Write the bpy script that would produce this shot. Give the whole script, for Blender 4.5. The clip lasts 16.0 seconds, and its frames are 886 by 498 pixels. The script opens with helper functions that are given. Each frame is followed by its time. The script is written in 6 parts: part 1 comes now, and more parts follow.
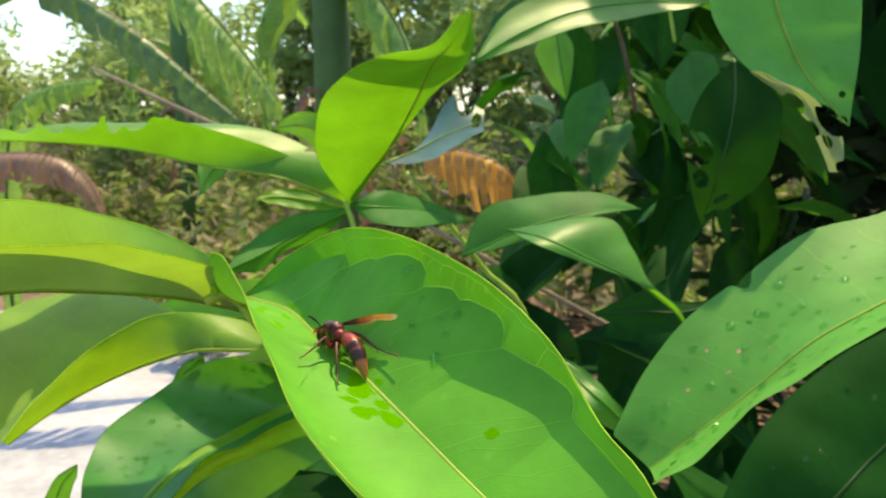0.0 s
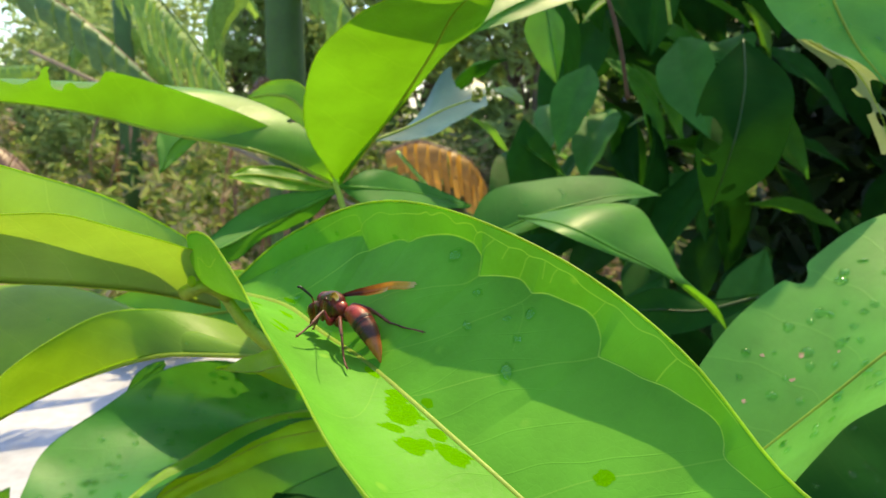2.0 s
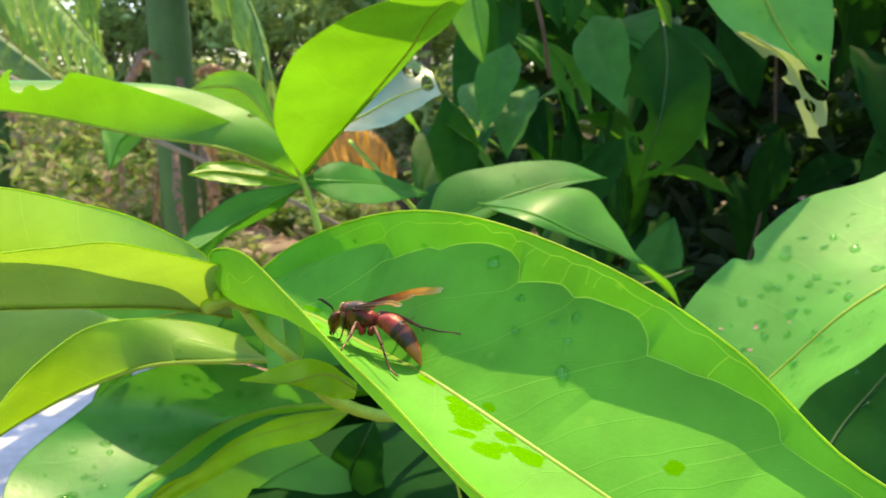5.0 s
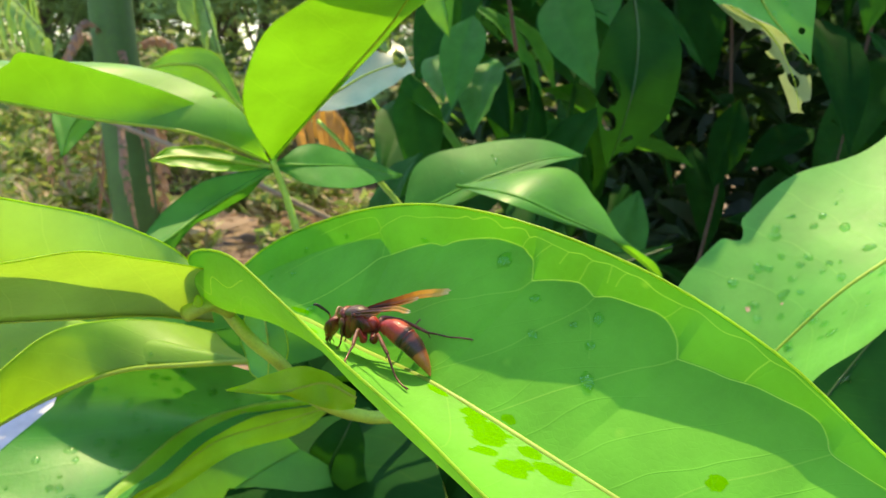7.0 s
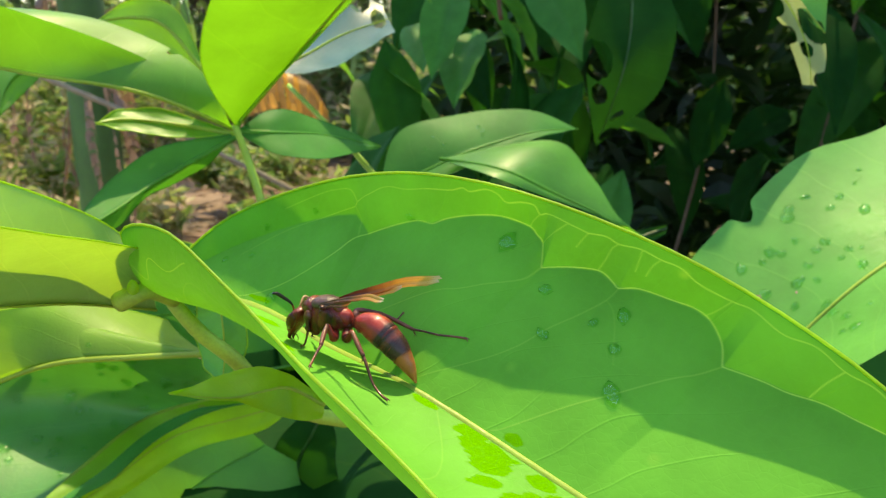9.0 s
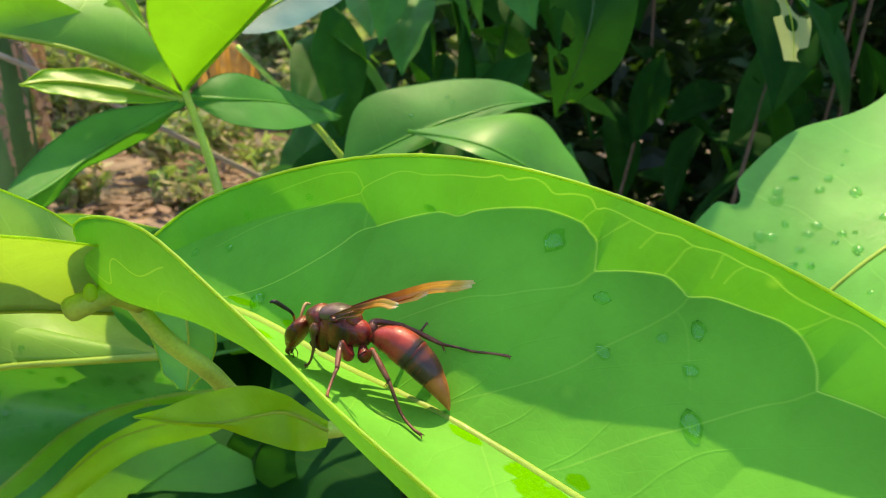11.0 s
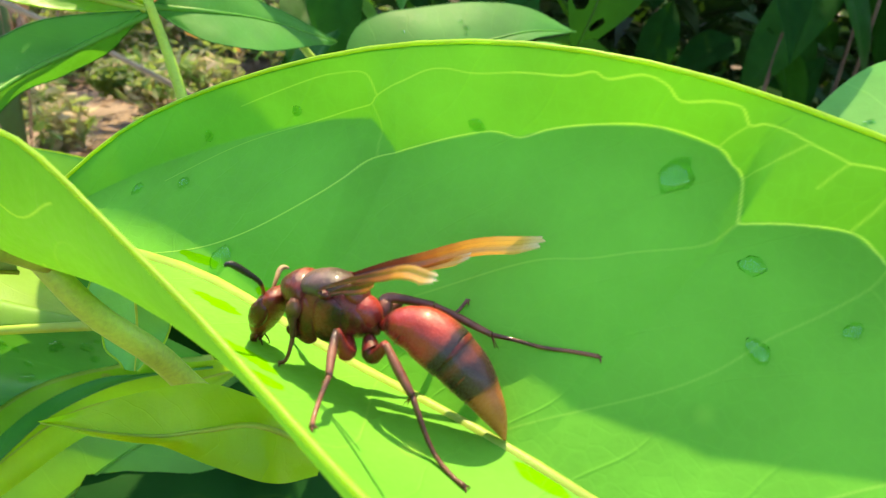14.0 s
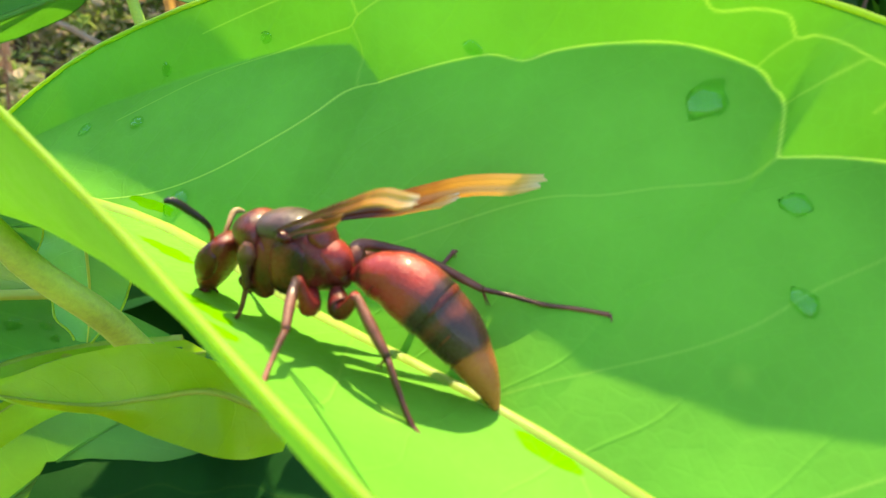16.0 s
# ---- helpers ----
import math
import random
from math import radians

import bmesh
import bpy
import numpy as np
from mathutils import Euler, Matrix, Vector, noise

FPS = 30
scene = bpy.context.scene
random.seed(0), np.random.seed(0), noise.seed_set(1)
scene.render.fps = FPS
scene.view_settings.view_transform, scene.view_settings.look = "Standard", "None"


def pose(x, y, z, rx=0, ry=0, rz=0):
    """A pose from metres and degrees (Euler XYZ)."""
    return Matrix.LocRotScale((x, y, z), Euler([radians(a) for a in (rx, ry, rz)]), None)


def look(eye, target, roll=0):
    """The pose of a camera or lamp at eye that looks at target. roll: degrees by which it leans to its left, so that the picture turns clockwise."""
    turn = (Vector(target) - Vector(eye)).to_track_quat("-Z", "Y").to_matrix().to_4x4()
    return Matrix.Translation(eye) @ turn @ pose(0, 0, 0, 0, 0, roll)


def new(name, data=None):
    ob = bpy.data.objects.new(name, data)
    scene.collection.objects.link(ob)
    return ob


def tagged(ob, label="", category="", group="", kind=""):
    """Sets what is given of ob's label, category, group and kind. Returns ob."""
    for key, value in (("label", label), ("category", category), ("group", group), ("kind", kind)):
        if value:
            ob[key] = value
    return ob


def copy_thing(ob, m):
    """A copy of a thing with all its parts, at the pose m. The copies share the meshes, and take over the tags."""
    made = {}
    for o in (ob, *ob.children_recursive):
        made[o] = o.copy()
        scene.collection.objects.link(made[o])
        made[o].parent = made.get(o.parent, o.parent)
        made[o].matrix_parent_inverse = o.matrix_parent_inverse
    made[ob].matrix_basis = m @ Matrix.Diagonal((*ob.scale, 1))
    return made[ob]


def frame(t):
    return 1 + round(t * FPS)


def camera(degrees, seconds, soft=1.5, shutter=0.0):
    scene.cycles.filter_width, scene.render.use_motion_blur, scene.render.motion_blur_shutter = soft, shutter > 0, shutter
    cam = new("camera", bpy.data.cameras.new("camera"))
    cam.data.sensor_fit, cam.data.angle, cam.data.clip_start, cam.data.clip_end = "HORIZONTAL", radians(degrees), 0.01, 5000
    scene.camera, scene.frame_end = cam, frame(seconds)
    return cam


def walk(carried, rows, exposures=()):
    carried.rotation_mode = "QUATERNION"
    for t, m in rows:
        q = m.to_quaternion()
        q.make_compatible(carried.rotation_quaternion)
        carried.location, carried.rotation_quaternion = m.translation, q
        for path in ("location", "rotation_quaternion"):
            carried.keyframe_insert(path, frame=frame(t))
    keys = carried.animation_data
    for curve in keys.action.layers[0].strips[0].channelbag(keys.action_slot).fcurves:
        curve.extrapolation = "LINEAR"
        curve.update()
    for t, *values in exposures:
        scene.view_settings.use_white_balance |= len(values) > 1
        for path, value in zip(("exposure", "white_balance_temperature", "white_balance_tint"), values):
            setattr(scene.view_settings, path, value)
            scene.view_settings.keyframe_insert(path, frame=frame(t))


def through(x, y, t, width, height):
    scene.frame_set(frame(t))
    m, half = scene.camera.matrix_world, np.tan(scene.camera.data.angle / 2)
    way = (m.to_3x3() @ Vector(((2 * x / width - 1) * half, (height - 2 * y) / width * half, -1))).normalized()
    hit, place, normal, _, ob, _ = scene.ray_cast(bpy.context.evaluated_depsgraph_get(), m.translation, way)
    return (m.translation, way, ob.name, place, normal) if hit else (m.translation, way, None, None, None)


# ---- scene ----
cam = camera(60.5, 16.0, soft=1.05)
cam.data.dof.use_dof = True
cam.data.dof.focus_distance = 0.112
cam.data.dof.aperture_fstop = 55
PATH = [
    (0, (0.0070, 0.0000, 1.3000), (0.0070, 1.9696, 0.9527), -0.30),
    (0.5, (0.0004, 0.0200, 1.2960), (0.0351, 1.9868, 0.9346), 0.08),
    (1, (-0.0091, 0.0363, 1.2923), (0.0598, 2.0043, 0.9427), 0.33),
    (1.5, (-0.0151, 0.0464, 1.2891), (0.0950, 2.0125, 0.9393), 0.57),
    (2, (-0.0190, 0.0532, 1.2859), (0.1151, 2.0175, 0.9341), 0.87),
    (2.5, (-0.0287, 0.0580, 1.2869), (0.1392, 2.0180, 0.9261), 1.13),
    (3, (-0.0367, 0.0599, 1.2918), (0.1518, 2.0179, 0.9302), 1.24),
    (3.5, (-0.0379, 0.0548, 1.2929), (0.1751, 2.0102, 0.9311), 0.94),
    (4, (-0.0468, 0.0522, 1.2952), (0.2179, 1.9972, 0.9121), 1.11),
    (4.5, (-0.0545, 0.0432, 1.2962), (0.3011, 1.9677, 0.8844), 0.04),
    (4.7, (-0.0542, 0.0459, 1.2963), (0.3226, 1.9654, 0.8798), 0.12),
    (6.8, (-0.0664, 0.0774, 1.3017), (0.5057, 1.9152, 0.7585), -1.25),
    (7, (-0.0631, 0.0705, 1.2991), (0.4583, 1.9358, 0.8004), -0.16),
    (7.5, (-0.0607, 0.0812, 1.2989), (0.4623, 1.9461, 0.8001), 0.14),
    (8, (-0.0561, 0.0847, 1.2976), (0.4581, 1.9546, 0.8085), 0.09),
    (8.2, (-0.0560, 0.0857, 1.2959), (0.4571, 1.9523, 0.7933), 0.24),
    (10.3, (-0.0610, 0.1251, 1.2891), (0.6450, 1.9012, 0.6999), 2.12),
    (10.5, (-0.0612, 0.1237, 1.2890), (0.6205, 1.9058, 0.6895), 2.06),
    (11, (-0.0663, 0.1300, 1.2886), (0.6878, 1.8740, 0.6643), 2.98),
    (11.5, (-0.0626, 0.1344, 1.2842), (0.6913, 1.8896, 0.6919), 3.83),
    (12, (-0.0602, 0.1485, 1.2846), (0.6625, 1.8721, 0.5725), 2.74),
    (12.5, (-0.0604, 0.1514, 1.2802), (0.7132, 1.8561, 0.5762), 3.80),
    (13, (-0.0533, 0.1575, 1.2785), (0.6229, 1.8972, 0.5600), 3.38),
    (13.5, (-0.0578, 0.1661, 1.2757), (0.7243, 1.8463, 0.5238), 4.38),
    (14, (-0.0568, 0.1696, 1.2729), (0.7118, 1.8634, 0.5379), 4.43),
    (14.5, (-0.0561, 0.1697, 1.2683), (0.7246, 1.8829, 0.5935), 5.11),
    (15, (-0.0484, 0.1720, 1.2692), (0.7034, 1.8947, 0.5858), 4.14),
    (15.5, (-0.0512, 0.1757, 1.2704), (0.7108, 1.8607, 0.5088), 4.41),
    (16, (-0.0531, 0.1779, 1.2634), (0.7550, 1.8504, 0.5222), 5.62),
]
walk(cam, [(t, look(e, g, r)) for t, e, g, r in PATH],
     exposures=[(0, 1.15), (1.5, 1.20), (2.5, 1.23), (3.0, 1.36), (3.5, 1.44), (4.5, 1.57), (7.0, 1.62), (8.2, 1.5), (10.3, 1.55), (12.5, 1.82), (13.5, 2.05), (16, 2.05)])

# ---- light ----
SUN = Vector((0.185, 0.430, 0.884)).normalized()
world = bpy.data.worlds.new("world")
scene.world = world
world.use_nodes = True
wn = world.node_tree
sky = wn.nodes.new("ShaderNodeTexSky")
sky.sky_type = 'NISHITA'
sky.sun_disc = False
sky.sun_elevation = math.asin(SUN.z)
sky.sun_rotation = math.atan2(SUN.x, SUN.y)
wn.links.new(sky.outputs[0], wn.nodes["Background"].inputs[0])
wn.nodes["Background"].inputs[1].default_value = 0.155
sun = new("sun", bpy.data.lights.new("sun", 'SUN'))
sun.data.energy = 3.2
sun.data.angle = radians(0.6)
sun.data.color = (1.0, 0.80, 0.42)
sun.matrix_world = Matrix.Translation((2, 0, 5)) @ SUN.to_track_quat('Z', 'Y').to_matrix().to_4x4()


# ---- materials ----
class Nodes:
    """A short hand for building node materials."""
    def __init__(self, name):
        self.mat = bpy.data.materials.new(name)
        self.mat.use_nodes = True
        self.t = self.mat.node_tree
        self.bsdf = self.t.nodes["Principled BSDF"]
        self.out = self.t.nodes["Material Output"]

    def put(self, socket, value):
        if isinstance(value, bpy.types.NodeSocket):
            self.t.links.new(value, socket)
        else:
            socket.default_value = value

    def node(self, kind, ins=(), **props):
        n = self.t.nodes.new(kind)
        for k, v in props.items():
            setattr(n, k, v)
        for k, v in dict(ins).items():
            self.put(n.inputs[k], v)
        return n

    def noise(self, scale, detail=4.0, vector=None, rough=0.55):
        n = self.node("ShaderNodeTexNoise", {"Scale": scale, "Detail": detail, "Roughness": rough})
        if vector is not None:
            self.put(n.inputs["Vector"], vector)
        return n.outputs["Fac"]

    def ramp(self, fac, stops):
        n = self.node("ShaderNodeValToRGB", {"Fac": fac})
        el = n.color_ramp.elements
        while len(el) < len(stops):
            el.new(0.5)
        for e, (p, c) in zip(el, stops):
            e.position = p
            e.color = (c, c, c, 1) if isinstance(c, (int, float)) else (*c, 1)
        return n.outputs["Color"]

    def mix(self, fac, a, b, blend='MIX'):
        n = self.node("ShaderNodeMix", data_type='RGBA', blend_type=blend)
        self.put(n.inputs[0], fac)
        self.put(n.inputs[6], a if isinstance(a, bpy.types.NodeSocket) else (*a, 1))
        self.put(n.inputs[7], b if isinstance(b, bpy.types.NodeSocket) else (*b, 1))
        return n.outputs[2]

    def math(self, op, a, b=0.0):
        n = self.node("ShaderNodeMath", operation=op)
        self.put(n.inputs[0], a)
        self.put(n.inputs[1], b)
        return n.outputs[0]

    def bump(self, height, strength, distance):
        n = self.node("ShaderNodeBump", {"Height": height, "Strength": strength, "Distance": distance})
        self.put(self.bsdf.inputs["Normal"], n.outputs[0])
        return n.outputs[0]


def obj_coords(n):
    return n.node("ShaderNodeTexCoord").outputs["Object"]


def leaf_mat(name, base, through, thin=0.4, gloss=0.42, veins=9.0, vein_mix=0.2, spec=0.45, drawn=False):
    """A leaf: mottled green with side veins along the UV map, lit through from behind."""
    n = Nodes(name)
    uv = n.node("ShaderNodeTexCoord").outputs["UV"]
    xyz = n.node("ShaderNodeSeparateXYZ", {0: uv})
    along, across = xyz.outputs[0], xyz.outputs[1]
    side = n.math('ABSOLUTE', across)
    # side veins sweep forward as they leave the midrib
    bend = n.math('SUBTRACT', along, n.math('MULTIPLY', n.math('POWER', side, 1.5), 0.11))
    wob = n.math('MULTIPLY', n.noise(2.2, 1.0, uv), 0.06)
    phase = n.math('FRACT', n.math('MULTIPLY', n.math('ADD', bend, wob), veins))
    dist = n.math('ABSOLUTE', n.math('SUBTRACT', phase, 0.5))
    line = n.ramp(dist, [(0.0, 1.0), (0.03, 0.0)])
    obj = obj_coords(n)
    mott = n.noise(40.0, 5.0, obj)
    fine = n.noise(900.0, 3.0, obj)
    tone = n.mix(n.ramp(mott, [(0.35, 0.0), (0.7, 1.0)]), [c * 0.82 for c in base], [c * 1.15 for c in base])
    tone = n.mix(n.math('MULTIPLY', line, vein_mix), tone, (base[0] * 2.0 + 0.03, base[1] * 1.5 + 0.03, base[2] * 1.6))
    if drawn:
        # the outer veins of one leaf, marked on its mesh where they run
        mark = n.node("ShaderNodeAttribute", attribute_name="vein").outputs["Fac"]
        mark = n.math('POWER', mark, 1.7)
        tone = n.mix(n.math('MULTIPLY', mark, 0.95), tone, (0.42, 0.66, 0.10))
    broad = n.noise(16.0, 2.0, obj)
    patchy = n.math('ADD', n.math('MULTIPLY', mott, 0.5), n.math('MULTIPLY', broad, 0.5))
    glow = n.mix(n.ramp(patchy, [(0.36, 0.0), (0.66, 1.0)]), [c * 0.72 for c in through], [c * 1.12 for c in through])
    if drawn:
        glow = n.mix(n.math('MULTIPLY', mark, 0.55), glow, (0.52, 0.80, 0.04))
        wet = n.node("ShaderNodeAttribute", attribute_name="wet").outputs["Fac"]
        tone = n.mix(wet, tone, (0.135, 0.42, 0.0))
        glow = n.mix(wet, glow, (0.12, 0.38, 0.0))
    if drawn:
        # scattered pale flecks
        fleck = n.node("ShaderNodeTexVoronoi", {"Scale": 95.0, "Randomness": 1.0, "Vector": obj}, feature='F1').outputs["Distance"]
        fleck = n.math('MULTIPLY', n.ramp(fleck, [(0.06, 1.0), (0.15, 0.0)]), n.ramp(n.noise(60.0, 2.0, obj), [(0.50, 0.0), (0.62, 0.45)]))
        tone = n.mix(fleck, tone, (0.30, 0.55, 0.06))
        glow = n.mix(fleck, glow, (0.34, 0.62, 0.02))
    # the fine net between the veins
    net = n.node("ShaderNodeTexVoronoi", {"Scale": 480.0, "Vector": obj}, feature='DISTANCE_TO_EDGE').outputs["Distance"]
    net = n.ramp(net, [(0.0, 1.0), (0.09, 0.0)])
    tone = n.mix(n.math('MULTIPLY', net, 0.05), tone, [c * 1.7 + 0.01 for c in base])
    glow = n.mix(n.math('MULTIPLY', net, 0.10), glow, [c * 0.55 for c in through])
    n.put(n.bsdf.inputs["Base Color"], tone)
    shine = n.ramp(fine, [(0.3, gloss - 0.05), (0.7, gloss + 0.1)])
    if drawn:
        shine = n.mix(wet, shine, (0.46, 0.46, 0.46))
    n.put(n.bsdf.inputs["Roughness"], shine)
    n.put(n.bsdf.inputs["Specular IOR Level"], n.math('MULTIPLY', n.math('SUBTRACT', 1.0, wet), spec) if drawn else spec)
    h = n.math('ADD', n.math('SUBTRACT', n.math('MULTIPLY', line, 0.10), n.math('MULTIPLY', net, 0.025)), n.math('ADD', n.math('MULTIPLY', fine, 0.12), n.math('MULTIPLY', mott, 0.8)))
    nrm = n.bump(h, 0.5, 0.0006)
    tr = n.node("ShaderNodeBsdfTranslucent", {"Color": glow, "Normal": nrm})
    m = n.node("ShaderNodeMixShader", {0: thin, 1: n.bsdf.outputs[0], 2: tr.outputs[0]})
    n.t.links.new(m.outputs[0], n.out.inputs[0])
    return n.mat


def plain_mat(name, base, rough=0.6, spread=0.25, scale=30.0, bump=0.3, dist=0.001, metallic=0.0, spec=0.5):
    """A surface with variation at two scales and fine relief."""
    n = Nodes(name)
    obj = obj_coords(n)
    a, b = n.noise(scale, 5.0, obj), n.noise(scale * 12, 3.0, obj)
    f = n.math('ADD', n.math('MULTIPLY', a, 0.65), n.math('MULTIPLY', b, 0.35))
    n.put(n.bsdf.inputs["Base Color"], n.mix(n.ramp(f, [(0.35, 0.0), (0.65, 1.0)]),
                                             [c * (1 - spread) for c in base], [c * (1 + spread) for c in base]))
    n.put(n.bsdf.inputs["Roughness"], n.ramp(b, [(0.3, max(rough - 0.08, 0.02)), (0.7, min(rough + 0.08, 1.0))]))
    n.bsdf.inputs["Metallic"].default_value = metallic
    n.bsdf.inputs["Specular IOR Level"].default_value = spec
    n.bump(f, bump, dist)
    return n.mat


LEAF = leaf_mat("leaf_green", (0.062, 0.24, 0.022), (0.22, 0.56, 0.010), 0.40, spec=0.4)
LEAF_WAXY = leaf_mat("leaf_waxy", (0.105, 0.35, 0.055), (0.22, 0.56, 0.012), 0.34, gloss=0.52, spec=0.24)
# green leaf darkened for half shade in its colour
LEAF_HALF_SHADE = leaf_mat("leaf_half_shade", (0.042, 0.175, 0.028), (0.12, 0.40, 0.010), 0.30, gloss=0.55, spec=0.13)
# wet and glossy, its tone also lowered for the shade over it
LEAF_WET_SHADED = leaf_mat("leaf_wet_shaded", (0.045, 0.22, 0.032), (0.11, 0.36, 0.008), 0.30, gloss=0.38, spec=0.5)
LEAF_MAIN = leaf_mat("leaf_main", (0.155, 0.472, 0.036), (0.088, 0.28, 0.001), 0.38, gloss=0.56, vein_mix=0.03, veins=24.0, spec=0.20, drawn=True)
LEAF_YOUNG = leaf_mat("leaf_young", (0.125, 0.33, 0.022), (0.165, 0.40, 0.004), 0.50, gloss=0.42, spec=0.5)
# pale base colour carries the sky's sheen on the upper face
LEAF_SHEEN = leaf_mat("leaf_sheen", (0.30, 0.52, 0.18), (0.26, 0.43, 0.006), 0.48, gloss=0.36, spec=0.75)
LEAF_OLIVE = leaf_mat("leaf_olive", (0.20, 0.37, 0.035), (0.31, 0.52, 0.005), 0.50, gloss=0.45, spec=0.4)
# lime leaf with sunlight put into its bright colour
LEAF_LIT_LIME = leaf_mat("leaf_lit_lime", (0.24, 0.50, 0.012), (0.46, 0.80, 0.004), 0.60, gloss=0.42, spec=0.4)
# the shrub's inner shade is put into these two leaf colours
LEAF_DARK_SHADE = leaf_mat("leaf_dark_shade", (0.012, 0.072, 0.010), (0.05, 0.22, 0.005), 0.25, gloss=0.55, spec=0.07)
LEAF_SHADE = leaf_mat("leaf_deep_shade", (0.007, 0.042, 0.007), (0.03, 0.14, 0.004), 0.22, gloss=0.6, spec=0.03)
LEAF_PALE = leaf_mat("leaf_pale", (0.22, 0.28, 0.13), (0.4, 0.5, 0.15), 0.35)
LEAF_BLUE = leaf_mat("leaf_blue", (0.055, 0.135, 0.105), (0.08, 0.20, 0.045), 0.25, spec=0.45)
RIB = leaf_mat("leaf_rib", (0.34, 0.48, 0.045), (0.52, 0.66, 0.02), 0.4, vein_mix=0.0)
MARGIN = leaf_mat("leaf_margin", (0.32, 0.52, 0.035), (0.60, 0.84, 0.02), 0.65, vein_mix=0.0)
RIB_GREEN = leaf_mat("leaf_rib_green", (0.095, 0.29, 0.035), (0.24, 0.56, 0.012), 0.4, vein_mix=0.0, spec=0.2)
# midrib colour darkened along with the blades toned for shade
RIB_SHADE = leaf_mat("leaf_rib_shade", (0.024, 0.085, 0.013), (0.07, 0.22, 0.008), 0.35, vein_mix=0.0)
STEM = plain_mat("green_stem", (0.25, 0.40, 0.030), 0.55, 0.25, 120, 0.4, 0.0006)
TWIG = plain_mat("brown_twig", (0.10, 0.065, 0.035), 0.8, 0.3, 80, 0.5, 0.001)


# ---- mesh tools ----
def spline(points, n):
    """n places along a smooth curve through the given ones."""
    c = [Vector(p) for p in points]
    q = [2 * c[0] - c[1], *c, 2 * c[-1] - c[-2]]
    out = []
    for k in range(n):
        s = k / (n - 1) * (len(c) - 1)
        i = min(int(s), len(c) - 2)
        f = s - i
        a, b, d, e = q[i:i + 4]
        out.append(0.5 * (2 * b + (d - a) * f + (2 * a - 5 * b + 4 * d - e) * f * f + (3 * b - a - 3 * d + e) * f ** 3))
    return out


def part(name, bm, material, parent=None, label="", smooth=True):
    me = bpy.data.meshes.new(name)
    bm.to_mesh(me)
    bm.free()
    me.materials.append(material)
    for p in me.polygons:
        p.use_smooth = smooth
    ob = new(name, me)
    if parent is not None:
        ob.parent = parent
    if label:
        ob["label"] = label
    return ob


def tube(path, radii, sides=8, bm=None, caps=True):
    """A round rod along a path with a radius at each place."""
    bm = bm or bmesh.new()
    path = [Vector(p) for p in path]
    rings = []
    up = Vector((0.13, 0.31, 0.94))
    for i, p in enumerate(path):
        d = (path[min(i + 1, len(path) - 1)] - path[max(i - 1, 0)]).normalized()
        x = d.cross(up)
        if x.length < 1e-4:
            x = d.cross(Vector((1, 0, 0)))
        x.normalize()
        y = x.cross(d)
        r = radii[i] if isinstance(radii, (list, tuple)) else radii
        rings.append([bm.verts.new(p + (x * math.cos(a) + y * math.sin(a)) * r)
                      for a in [2 * math.pi * k / sides for k in range(sides)]])
    for a, b in zip(rings, rings[1:]):
        for k in range(sides):
            bm.faces.new((a[k], a[(k + 1) % sides], b[(k + 1) % sides], b[k]))
    if caps:
        bm.faces.new(rings[0][::-1])
        bm.faces.new(rings[-1])
    return bm


def taper(n, a, b):
    return [a + (b - a) * k / (n - 1) for k in range(n)]


